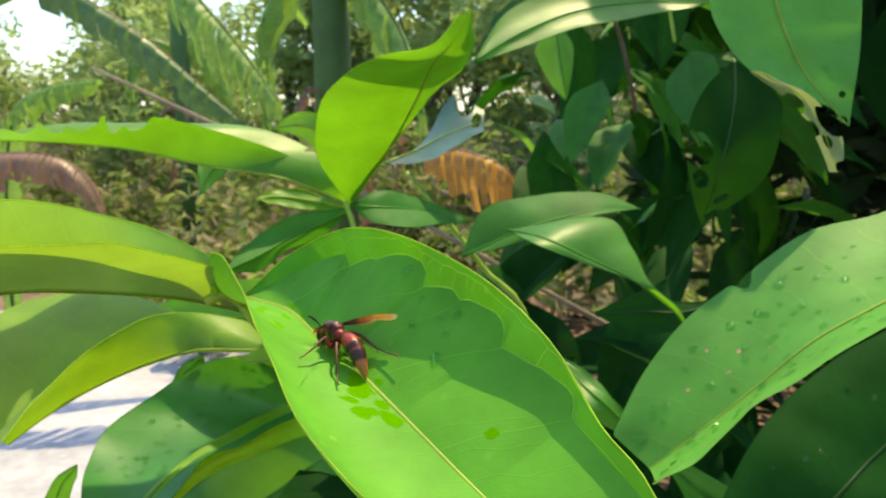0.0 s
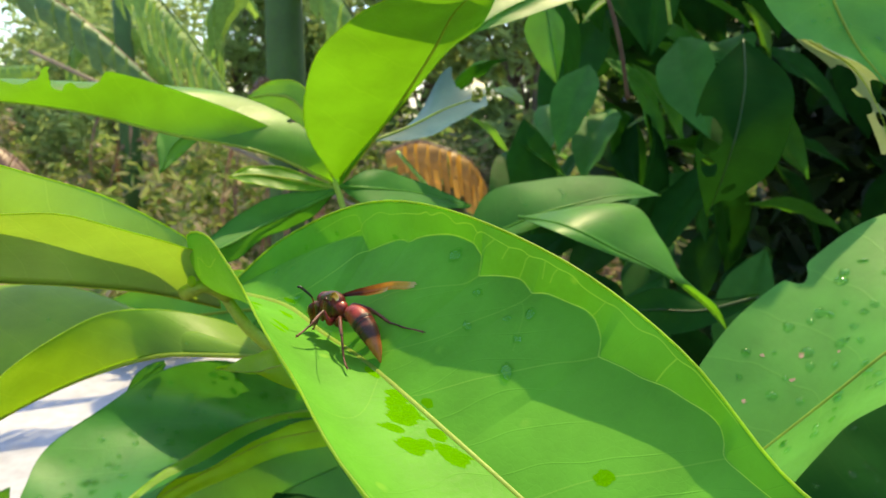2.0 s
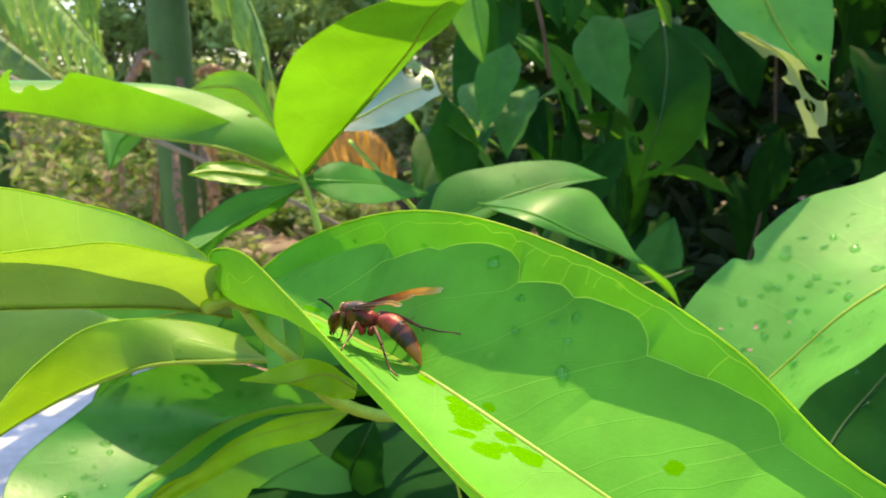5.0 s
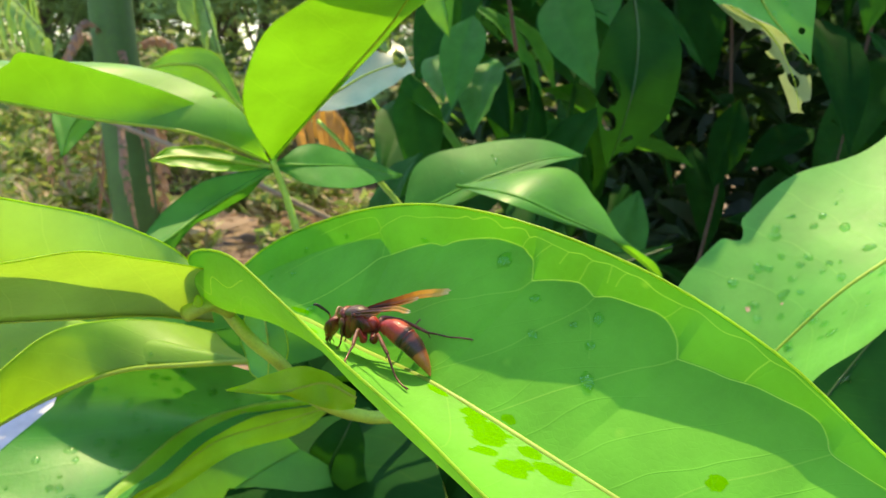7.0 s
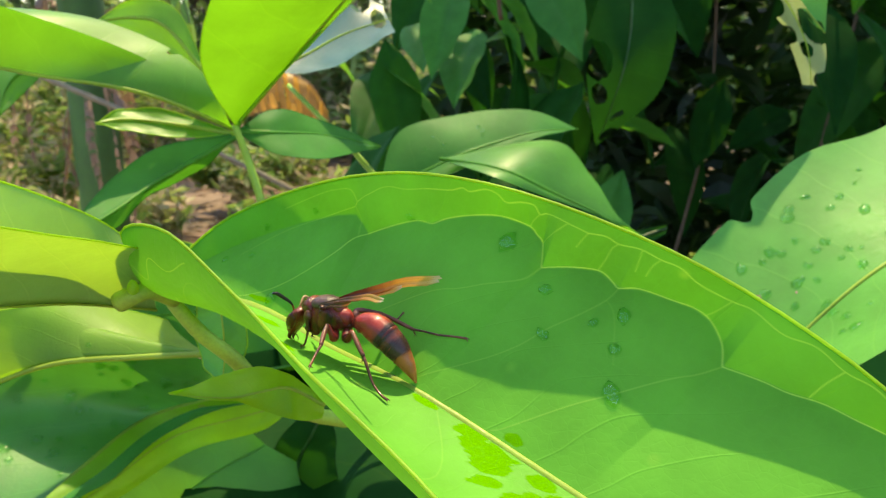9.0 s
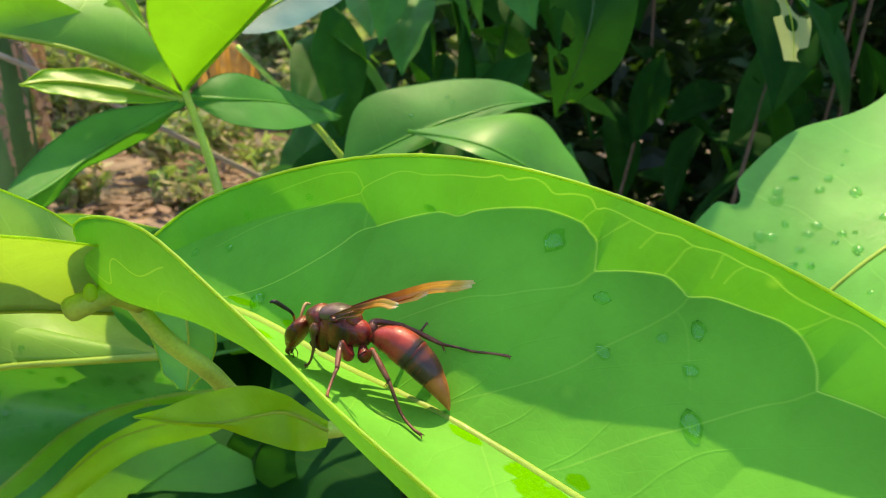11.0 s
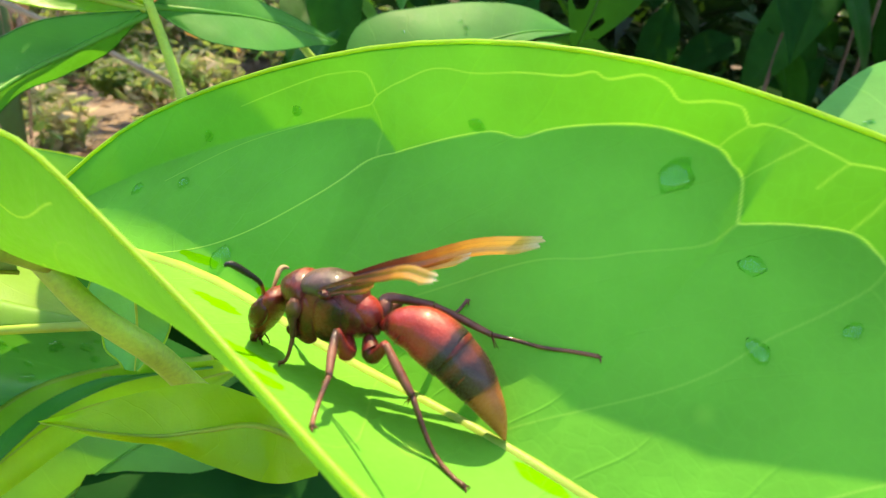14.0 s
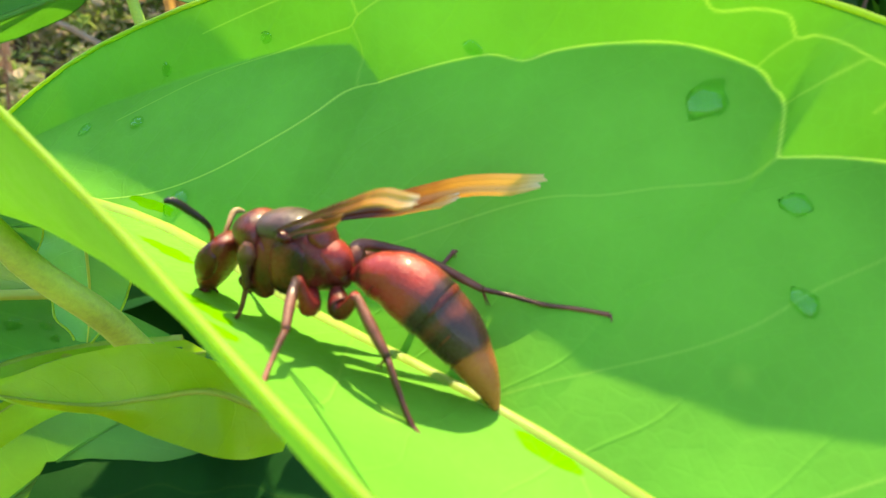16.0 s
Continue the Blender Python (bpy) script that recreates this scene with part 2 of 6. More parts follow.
class Leaf:
    """A leaf blade between a left margin, a midrib and a right margin, each a smooth curve."""
    def __init__(self, left, mid, right, sag=0.0, wave=0.0, seed=0, rim=0.0, crease=(), belly=0.0):
        n = 200
        self.crease, self.belly = crease, belly
        self.n = n
        self.l, self.m, self.r = spline(left, n), spline(mid, n), spline(right, n)
        self.sag, self.wave, self.seed, self.rim = sag, wave, seed, rim

    def at(self, u, v):
        """The place at u along the leaf (0 base, 1 tip) and v across it (-1 left margin, 0 midrib, 1 right margin)."""
        k = min(max(u, 0.0), 1.0) * (self.n - 1)
        i = min(int(k), self.n - 2)
        f = k - i
        m = self.m[i].lerp(self.m[i + 1], f)
        e = (self.l if v < 0 else self.r)
        e = e[i].lerp(e[i + 1], f)
        a = abs(v)
        d = (self.m[i + 1] - self.m[i]).normalized()
        nrm = (e - m).cross(d) if v < 0 else d.cross(e - m)
        if nrm.length > 1e-9:
            nrm.normalize()
        w = (e - m).length
        dip = self.sag * 4 * a * (1 - a) + self.belly * (0.35 + max(0.0, 1 - u / 0.30)) * 6.75 * a * a * (1 - a)
        if self.rim and v > 0:
            # flat inside, then a rim that turns up beyond the outer vein
            c = float(np.interp(u, self.crease[0], self.crease[1]))
            x, y = a / c, (1 - a) / (1 - c)
            deep = self.rim * (1 - 0.8 * (c - 0.77)) * (1 - max(0.0, u - 0.55) * 1.2)
            dip = deep * (x - math.log(1 + math.exp(45 * (x - y))) / 45)
        p = m.lerp(e, a) - nrm * (dip * w)
        if self.wave:
            p = p + nrm * (noise.noise(Vector((u * 6, v * 1.5, self.seed * 3.7))) * self.wave * a)
        return p

    def fine_blade(self, nu, nv, veins, rise, wet=()):
        """A fine blade whose veins are raised a little and marked in the attribute 'vein', its grazed places in 'wet'."""
        me = bpy.data.meshes.new("leaf")
        us, vs = np.linspace(0, 1, nu + 1), np.linspace(-1, 1, 2 * nv + 1)
        mark = np.zeros((nu + 1, 2 * nv + 1))
        # distance to the veins in millimetres, taking the leaf as some 140 mm long and 43 mm to each side
        uu, vv = us[:, None] * 140, vs[None, :] * 43
        for strong, path in veins:
            q = [(p.x * 140, p.y * 43) for p in spline([(u, v, 0) for u, v in path], 5 * len(path))]
            for (x0, y0), (x1, y1) in zip(q, q[1:]):
                i0, i1 = int((min(x0, x1) - 1) / 140 * nu), int((max(x0, x1) + 1) / 140 * nu) + 2
                j0, j1 = int(((min(y0, y1) - 1) / 43 + 1) * nv), int(((max(y0, y1) + 1) / 43 + 1) * nv) + 2
                i0, j0 = max(i0, 0), max(j0, 0)
                a, c = uu[i0:i1], vv[:, j0:j1]
                dx, dy = x1 - x0, y1 - y0
                t = np.clip(((a - x0) * dx + (c - y0) * dy) / (dx * dx + dy * dy + 1e-9), 0, 1)
                d = np.hypot(a - x0 - t * dx, c - y0 - t * dy)
                mark[i0:i1, j0:j1] = np.maximum(mark[i0:i1, j0:j1], np.clip(1.2 - d / 0.15, 0, 1) * strong)
        verts, faces = [], []
        for i, u in enumerate(us):
            for j, v in enumerate(vs):
                p = self.at(u, v)
                verts.append((p.x, p.y, p.z + rise * mark[i, j]))
        w = 2 * nv + 1
        for i in range(nu):
            for j in range(2 * nv):
                faces.append((i * w + j, (i + 1) * w + j, (i + 1) * w + j + 1, i * w + j + 1))
        me.from_pydata(verts, [], faces)
        at = me.attributes.new("vein", 'FLOAT', 'POINT')
        at.data.foreach_set("value", mark.ravel().astype(np.float32))
        graze = np.zeros_like(mark)
        for u0, v0, ru, rv in wet:
            for i in range(max(0, int((u0 - 2 * ru) * nu)), min(nu, int((u0 + 2 * ru) * nu) + 2)):
                for j in range(max(0, int((v0 - 2 * rv + 1) * nv)), min(2 * nv, int((v0 + 2 * rv + 1) * nv) + 2)):
                    q = Vector((us[i] * 140, vs[j] * 43, u0 * 50))
                    g = math.hypot((us[i] - u0) / ru, (vs[j] - v0) / rv) - 0.45 * noise.noise(q * 0.35) - 0.28 * noise.noise(q * 1.1)
                    graze[i, j] = max(graze[i, j], min(1.0, max(0.0, (1.06 - g) / 0.12)))
        at = me.attributes.new("wet", 'FLOAT', 'POINT')
        at.data.foreach_set("value", graze.ravel().astype(np.float32))
        uvl = me.uv_layers.new(name="uv")
        idx = np.empty(len(me.loops), dtype=np.int32)
        me.loops.foreach_get("vertex_index", idx)
        uv = np.stack([us[idx // w], vs[idx % w]], 1)
        uvl.data.foreach_set("uv", uv.ravel().astype(np.float32))
        return me

    def blade(self, nu=60, nv=14, bites=()):
        bm = bmesh.new()
        uvl = bm.loops.layers.uv.new("uv")
        grid = [[(i / nu, j / nv) for j in range(-nv, nv + 1)] for i in range(nu + 1)]

        def eaten(u, v):
            for bu, bv, ru, rv in bites:
                g = 1 + 0.35 * noise.noise(Vector((u * 60, v * 14, bu * 9)))
                if ((u - bu) / ru) ** 2 + ((v - bv) / rv) ** 2 < g:
                    return True
            return False
        vs = [[bm.verts.new(self.at(u, v)) for u, v in row] for row in grid]
        for i in range(nu):
            for j in range(2 * nv):
                q = [(i, j), (i + 1, j), (i + 1, j + 1), (i, j + 1)]
                c = (grid[i][j][0] + 0.5 / nu, grid[i][j][1] + 0.5 / nv)
                if bites and eaten(*c):
                    continue
                f = bm.faces.new([vs[a][b] for a, b in q])
                for lp, (a, b) in zip(f.loops, q):
                    lp[uvl].uv = (grid[a][b][0], grid[a][b][1])
        for v in [v for v in bm.verts if not v.link_faces]:
            bm.verts.remove(v)
        for k in range(4 if bites else 0):
            # soften the gnawed edges
            soft = {}
            for v in bm.verts:
                rim = [e.other_vert(v).co for e in v.link_edges if e.is_boundary]
                if len(rim) == 2:
                    soft[v] = v.co.lerp((rim[0] + rim[1]) / 2, 0.6)
            for v, c in soft.items():
                v.co = c
        return bm


def grow(leaf, parent, material=None, rib=0.0011, nu=60, nv=12, bites=(), margin=0.00022, label="", stalk=None, ribs=True, veins=None, wet=()):
    """The blade of a leaf with its midrib, thickened margins and stalk as pieces."""
    if veins:
        me = leaf.fine_blade(nu, nv, veins, 0.00004, wet)
        me.materials.append(material)
        me.polygons.foreach_set("use_smooth", [True] * len(me.polygons))
        blade = new("leaf", me)
        blade.parent = parent
        blade["label"] = label
    else:
        blade = part("leaf", leaf.blade(nu, nv, bites), material or LEAF, parent, label)
    if ribs:
        us = [k / 30 for k in range(31)]
        sink = Vector((0, 0, -0.40 * rib if veins else 0.0))
        path = [leaf.at(u, 0.0) + sink for u in us]
        part("midrib", tube(path, taper(31, rib, rib * 0.3), 6), RIB_SHADE if material in (LEAF_DARK_SHADE, LEAF_SHADE) else RIB_GREEN if material in (LEAF_HALF_SHADE, LEAF) else RIB, blade)
    if margin and not bites:
        for s in (-1, 1):
            part("margin", tube([leaf.at(k / 40, s) for k in range(41)], margin, 5), MARGIN if material in (LEAF_MAIN, LEAF_YOUNG, LEAF_WAXY, LEAF_SHEEN, LEAF_OLIVE) else (material or LEAF), blade)
    if stalk:
        p = spline(stalk, 10)
        part("petiole", tube(p, taper(10, rib * 1.5, rib * 1.2), 8), STEM, blade)
    return blade


# ---- the ground ----
def build_ground():
    bm = bmesh.new()
    bmesh.ops.create_grid(bm, x_segments=60, y_segments=60, size=60)
    for v in bm.verts:
        v.co.z = 0.06 * noise.noise(v.co * 0.4)
    ob = part("ground", bm, GROUND)
    tagged(ob, "brown soil with dry leaf litter and low weeds", "ground", kind="structure")
GROUND = plain_mat("soil", (0.16, 0.11, 0.07), 0.95, 0.4, 3, 0.8, 0.02)
build_ground()


# ---- the shrub ----
# the veins of the large leaf, as places along and across it
VEINS = (
    (0.95, [(0.100, 0.020), (0.150, 0.150), (0.190, 0.293), (0.224, 0.455), (0.242, 0.562), (0.254, 0.655), (0.280, 0.725), (0.309, 0.784), (0.325, 0.781), (0.337, 0.820), (0.356, 0.861), (0.381, 0.898), (0.405, 0.896), (0.413, 0.871), (0.420, 0.845), (0.429, 0.741)]),
    (1.00, [(0.429, 0.741), (0.446, 0.795), (0.464, 0.834), (0.476, 0.816), (0.482, 0.804), (0.493, 0.840), (0.515, 0.862), (0.530, 0.878), (0.543, 0.867), (0.558, 0.813), (0.568, 0.739)]),
    (1.00, [(0.568, 0.739), (0.592, 0.777), (0.609, 0.797), (0.628, 0.839), (0.649, 0.867), (0.670, 0.903), (0.685, 0.908), (0.696, 0.877), (0.706, 0.829), (0.730, 0.850), (0.770, 0.880), (0.810, 0.860)]),
    (0.50, [(0.270, 0.020), (0.300, 0.170), (0.336, 0.311), (0.369, 0.445), (0.390, 0.498), (0.405, 0.557), (0.424, 0.643), (0.429, 0.741)]),
    (0.42, [(0.410, 0.020), (0.446, 0.238), (0.461, 0.371), (0.468, 0.504), (0.476, 0.617), (0.482, 0.733), (0.482, 0.804)]),
    (0.50, [(0.495, 0.020), (0.501, 0.062), (0.521, 0.274), (0.534, 0.390), (0.552, 0.573), (0.561, 0.648), (0.568, 0.739)]),
    (0.45, [(0.640, 0.020), (0.655, 0.275), (0.680, 0.525), (0.706, 0.829)]),
    (0.60, [(0.120, 0.600), (0.170, 0.735), (0.211, 0.797), (0.230, 0.825), (0.246, 0.844), (0.251, 0.864), (0.266, 0.898), (0.278, 0.927), (0.288, 0.933), (0.301, 0.924), (0.320, 0.934)]),
    (0.75, [(0.320, 0.934), (0.343, 0.945), (0.354, 0.964), (0.360, 0.956), (0.373, 0.978), (0.382, 0.972), (0.388, 0.952), (0.400, 0.968), (0.409, 0.970), (0.414, 0.945), (0.420, 0.955), (0.435, 0.945), (0.449, 0.940)]),
    (0.80, [(0.449, 0.940), (0.460, 0.955), (0.469, 0.948), (0.483, 0.962), (0.497, 0.960), (0.510, 0.965), (0.525, 0.949), (0.548, 0.952), (0.561, 0.960), (0.584, 0.946), (0.604, 0.973), (0.626, 0.963), (0.644, 0.980), (0.662, 0.980), (0.700, 0.985)]),
    (0.40, [(0.247, 0.842), (0.251, 0.779), (0.252, 0.714), (0.254, 0.655)]),
    (0.55, [(0.180, 0.900), (0.218, 0.940), (0.232, 0.945), (0.246, 0.934), (0.251, 0.864)]),
    (0.50, [(0.405, 0.896), (0.410, 0.925), (0.414, 0.945)]),
    (0.50, [(0.420, 0.845), (0.427, 0.881), (0.435, 0.945)]),
    (0.50, [(0.445, 0.875), (0.447, 0.912), (0.449, 0.940)]),
    (0.50, [(0.463, 0.833), (0.465, 0.884), (0.466, 0.925), (0.469, 0.948)]),
    (0.50, [(0.486, 0.885), (0.485, 0.930), (0.484, 0.962)]),
    (0.50, [(0.493, 0.890), (0.494, 0.930), (0.497, 0.960)]),
    (0.50, [(0.548, 0.952), (0.542, 0.900), (0.538, 0.875)]),
    (0.70, [(0.626, 0.963), (0.622, 0.897), (0.620, 0.830)]),
    (0.30, [(0.482, 0.733), (0.491, 0.704), (0.500, 0.649), (0.510, 0.574), (0.520, 0.500)]),
    (0.35, [(0.120, -0.020), (0.160, -0.350), (0.210, -0.620), (0.260, -0.780), (0.310, -0.720), (0.370, -0.820), (0.420, -0.740), (0.490, -0.830), (0.560, -0.760)]),
    (0.35, [(0.240, -0.020), (0.300, -0.400), (0.310, -0.720)]),
    (0.35, [(0.330, -0.020), (0.400, -0.420), (0.420, -0.740)]),
    (0.35, [(0.450, -0.020), (0.540, -0.420), (0.560, -0.760)]),
    (0.80, [(0.050, -0.720), (0.080, -0.800), (0.100, -0.720), (0.130, -0.840), (0.160, -0.740), (0.190, -0.860), (0.220, -0.800), (0.270, -0.900)]),
    (0.80, [(0.070, -0.600), (0.090, -0.520), (0.120, -0.620), (0.150, -0.500), (0.180, -0.580)]),
)
# places where the skin of the large leaf is grazed off and wet: along, across, and their half sizes
GRAZED = ((0.445, -0.045, 0.014, 0.030), (0.490, -0.050, 0.013, 0.05), (0.512, -0.095, 0.018, 0.075), (0.530, -0.150, 0.011, 0.08), (0.545, -0.25, 0.008, 0.06),
          (0.512, 0.040, 0.008, 0.024), (0.552, -0.055, 0.010, 0.040), (0.571, -0.22, 0.013, 0.09), (0.582, -0.09, 0.015, 0.065),
          (0.15, -0.25, 0.018, 0.05), (0.19, -0.33, 0.022, 0.05), (0.24, -0.42, 0.014, 0.06), (0.300, -0.33, 0.022, 0.05), (0.335, -0.44, 0.016, 0.05), (0.205, -0.12, 0.020, 0.03), (0.215, 0.06, 0.010, 0.02), (0.66, 0.33, 0.007, 0.05), (0.15, 0.09, 0.018, 0.03))


# the scalloped fold along the outer veins, beyond which the large leaf's rim turns up: places along it and across it
CREASE = ([0.00, 0.15, 0.225, 0.245, 0.262, 0.280, 0.309, 0.325, 0.337, 0.356, 0.381, 0.405, 0.413, 0.420, 0.429, 0.446, 0.464, 0.476, 0.482, 0.493, 0.515, 0.530, 0.543, 0.558,
           0.568, 0.592, 0.609, 0.628, 0.649, 0.670, 0.685, 0.696, 0.706, 0.75, 0.80, 1.0],
          [0.70, 0.76, 0.805, 0.800, 0.680, 0.725, 0.784, 0.781, 0.820, 0.861, 0.898, 0.896, 0.871, 0.845, 0.741, 0.795, 0.834, 0.816, 0.804, 0.840, 0.862, 0.878, 0.867, 0.813,
           0.739, 0.777, 0.797, 0.839, 0.867, 0.903, 0.908, 0.877, 0.829, 0.86, 0.85, 0.8])


shrub = tagged(new("shrub"), "broad-leaved green shrub with wet, partly eaten leaves", "shrub")
# the leaf on which the wasp feeds
MAIN = Leaf([(-0.0722, 0.2935, 1.2310), (-0.0748, 0.2620, 1.2507), (-0.0650, 0.2440, 1.2546), (-0.0540, 0.2250, 1.2480), (-0.0462, 0.2070, 1.2432), (-0.0376, 0.1870, 1.2380), (-0.0228, 0.1600, 1.2284), (0.0100, 0.1330, 1.2120), (0.0560, 0.1120, 1.2010)],
            [(-0.0694, 0.2880, 1.2303), (-0.0492, 0.2654, 1.2314), (-0.0362, 0.2431, 1.2295), (-0.0234, 0.2203, 1.2286), (-0.0043, 0.1933, 1.2210), (0.0167, 0.1644, 1.2120), (0.0370, 0.1370, 1.2050), (0.0560, 0.1115, 1.2000)],
            [(-0.0712, 0.2920, 1.2305), (-0.0522, 0.2864, 1.2473), (-0.0284, 0.2579, 1.2612), (-0.0074, 0.2322, 1.2637), (0.0168, 0.2073, 1.2560), (0.0335, 0.1830, 1.2442), (0.0423, 0.1613, 1.2310), (0.0493, 0.1408, 1.2244), (0.0560, 0.1110, 1.2010)],
            sag=0.137, wave=0.001, seed=1, rim=0.17, crease=CREASE, belly=0.11)
grow(MAIN, shrub, LEAF_MAIN, nu=1000, nv=280, veins=VEINS, wet=GRAZED, rib=0.0017, margin=0.0003, label="large fresh green leaf folded up along its midrib")

# leaves round it
LEAF_U = Leaf([(-0.0440, 0.4229, 1.2502), (-0.0567, 0.3918, 1.2779), (-0.0499, 0.3582, 1.3035), (-0.0340, 0.3282, 1.3172), (-0.0170, 0.3047, 1.3233), (0.0025, 0.2818, 1.3248), (0.0130, 0.2850, 1.3360)],
          [(-0.0435, 0.4292, 1.2522), (-0.0193, 0.3955, 1.2850), (-0.0044, 0.3564, 1.3078), (0.0030, 0.3395, 1.3215), (0.0109, 0.3214, 1.3291), (0.0165, 0.3080, 1.3400)],
          [(-0.0428, 0.4101, 1.2553), (-0.0189, 0.3905, 1.2843), (0.0002, 0.3698, 1.3070), (0.0166, 0.3705, 1.3216), (0.0227, 0.3700, 1.3344), (0.0190, 0.3400, 1.3450)],
          sag=0.06, wave=0.0012, seed=2)
grow(LEAF_U, shrub, LEAF_YOUNG, rib=0.0008, label="lime green young leaf standing upright and backlit")
grow(Leaf([(-0.0438, 0.4494, 1.2470), (-0.0702, 0.4189, 1.2749), (-0.1026, 0.3872, 1.2914), (-0.1333, 0.3582, 1.3009), (-0.1597, 0.3295, 1.2987), (-0.1850, 0.3100, 1.2930)],
          [(-0.0431, 0.4251, 1.2497), (-0.0767, 0.4060, 1.2667), (-0.1126, 0.3868, 1.2753), (-0.1443, 0.3718, 1.2842), (-0.1720, 0.3576, 1.2882), (-0.2000, 0.3420, 1.2900)],
          [(-0.0461, 0.4177, 1.2523), (-0.0572, 0.4229, 1.2742), (-0.0764, 0.4269, 1.2865), (-0.0987, 0.4231, 1.2943), (-0.1241, 0.4185, 1.2961), (-0.1600, 0.4100, 1.2960)],
          sag=0.05, wave=0.001, seed=3),
     shrub, LEAF_YOUNG, rib=0.0009, bites=[(0.61, -1.0, 0.035, 0.50), (0.655, -1.0, 0.025, 0.62), (0.74, -1.0, 0.050, 0.62), (0.80, -1.0, 0.03, 0.72), (0.88, -1.0, 0.04, 0.66), (0.97, -1.0, 0.04, 0.8), (0.30, 1.0, 0.012, 0.12)], nu=260, nv=36, label="young green leaf with bites out of its margin")
grow(Leaf([(-0.0710, 0.2550, 1.2497), (-0.0810, 0.2389, 1.2567), (-0.0914, 0.2238, 1.2623), (-0.1020, 0.2136, 1.2645), (-0.1110, 0.2032, 1.2658), (-0.1270, 0.1900, 1.2660), (-0.1500, 0.1800, 1.2580)],
          [(-0.0709, 0.2813, 1.2266), (-0.0860, 0.2681, 1.2342), (-0.1001, 0.2552, 1.2392), (-0.1160, 0.2522, 1.2408), (-0.1317, 0.2489, 1.2419), (-0.1480, 0.2420, 1.2420), (-0.1640, 0.2100, 1.2480)],
          [(-0.0742, 0.2883, 1.2408), (-0.0807, 0.2695, 1.2525), (-0.0911, 0.2522, 1.2629), (-0.1043, 0.2361, 1.2712), (-0.1174, 0.2211, 1.2760), (-0.1360, 0.2050, 1.2760), (-0.1560, 0.1880, 1.2620)],
          sag=0.05, wave=0.001, seed=4),
     shrub, LEAF_SHEEN, rib=0.0004, label="green leaf with sky sheen in its colour, folded like a trough")
LEAF_B = Leaf([(-0.0726, 0.3486, 1.1987), (-0.0963, 0.3380, 1.2095), (-0.1182, 0.3269, 1.2137), (-0.1303, 0.3092, 1.2106), (-0.1359, 0.2844, 1.2059), (-0.1380, 0.2577, 1.1996), (-0.1400, 0.2350, 1.1930)],
          [(-0.0580, 0.3156, 1.1994), (-0.0808, 0.3197, 1.1990), (-0.1036, 0.3243, 1.1974), (-0.1250, 0.3220, 1.1917), (-0.1432, 0.3131, 1.1852), (-0.1595, 0.3030, 1.1766), (-0.1700, 0.2900, 1.1690)],
          [(-0.0580, 0.3156, 1.1994), (-0.1133, 0.3450, 1.2078), (-0.1523, 0.3700, 1.2130), (-0.1892, 0.3700, 1.2111), (-0.2035, 0.3500, 1.2078), (-0.2000, 0.2900, 1.1900)],
          sag=0.06, wave=0.0028, seed=5)
grow(LEAF_B, shrub, LEAF_OLIVE, label="curved green leaf with a yellowish edge")
LEAF_C = Leaf([(-0.0732, 0.3785, 1.1754), (-0.1007, 0.3886, 1.1740), (-0.1270, 0.3961, 1.1660), (-0.1505, 0.3889, 1.1515), (-0.1665, 0.3693, 1.1418), (-0.1673, 0.3509, 1.1344), (-0.1640, 0.3330, 1.1270), (-0.1500, 0.3050, 1.1130)],
          [(-0.0358, 0.3754, 1.1541), (-0.0600, 0.3858, 1.1495), (-0.0857, 0.3958, 1.1399), (-0.1062, 0.3743, 1.1355), (-0.1226, 0.3511, 1.1304), (-0.1340, 0.3250, 1.1230), (-0.1380, 0.3000, 1.1130)],
          [(-0.0359, 0.3720, 1.1534), (-0.0587, 0.3800, 1.1475), (-0.0794, 0.3850, 1.1391), (-0.0970, 0.3650, 1.1341), (-0.1096, 0.3450, 1.1356), (-0.1180, 0.3220, 1.1280), (-0.1300, 0.2980, 1.1140)],
          sag=0.05, wave=0.002, seed=6)
grow(LEAF_C, shrub, LEAF_WET_SHADED, rib=0.0020, label="wet green leaf darkened for shade, with a yellow midrib")
# bright strip added for the sunlit half of the wet leaf
grow(Leaf([(-0.0345, 0.3735, 1.1556), (-0.0600, 0.3835, 1.1510), (-0.0857, 0.3930, 1.1414), (-0.1062, 0.3715, 1.1370), (-0.1226, 0.3485, 1.1319), (-0.1370, 0.2990, 1.1145)],
          [(-0.0300, 0.3700, 1.1530), (-0.0505, 0.3790, 1.1445), (-0.0765, 0.3880, 1.1350), (-0.0975, 0.3680, 1.1315), (-0.1160, 0.3450, 1.1280), (-0.1350, 0.2985, 1.1135)],
          [(-0.0300, 0.3690, 1.1520), (-0.0440, 0.3750, 1.1395), (-0.0700, 0.3840, 1.1300), (-0.0920, 0.3650, 1.1275), (-0.1120, 0.3430, 1.1250), (-0.1345, 0.2980, 1.1130)],
          sag=0.0, wave=0.002, seed=34),
     shrub, LEAF_LIT_LIME, rib=0.0004, margin=0.0, label="sunlit edge of the wet leaf, added as a bright strip")
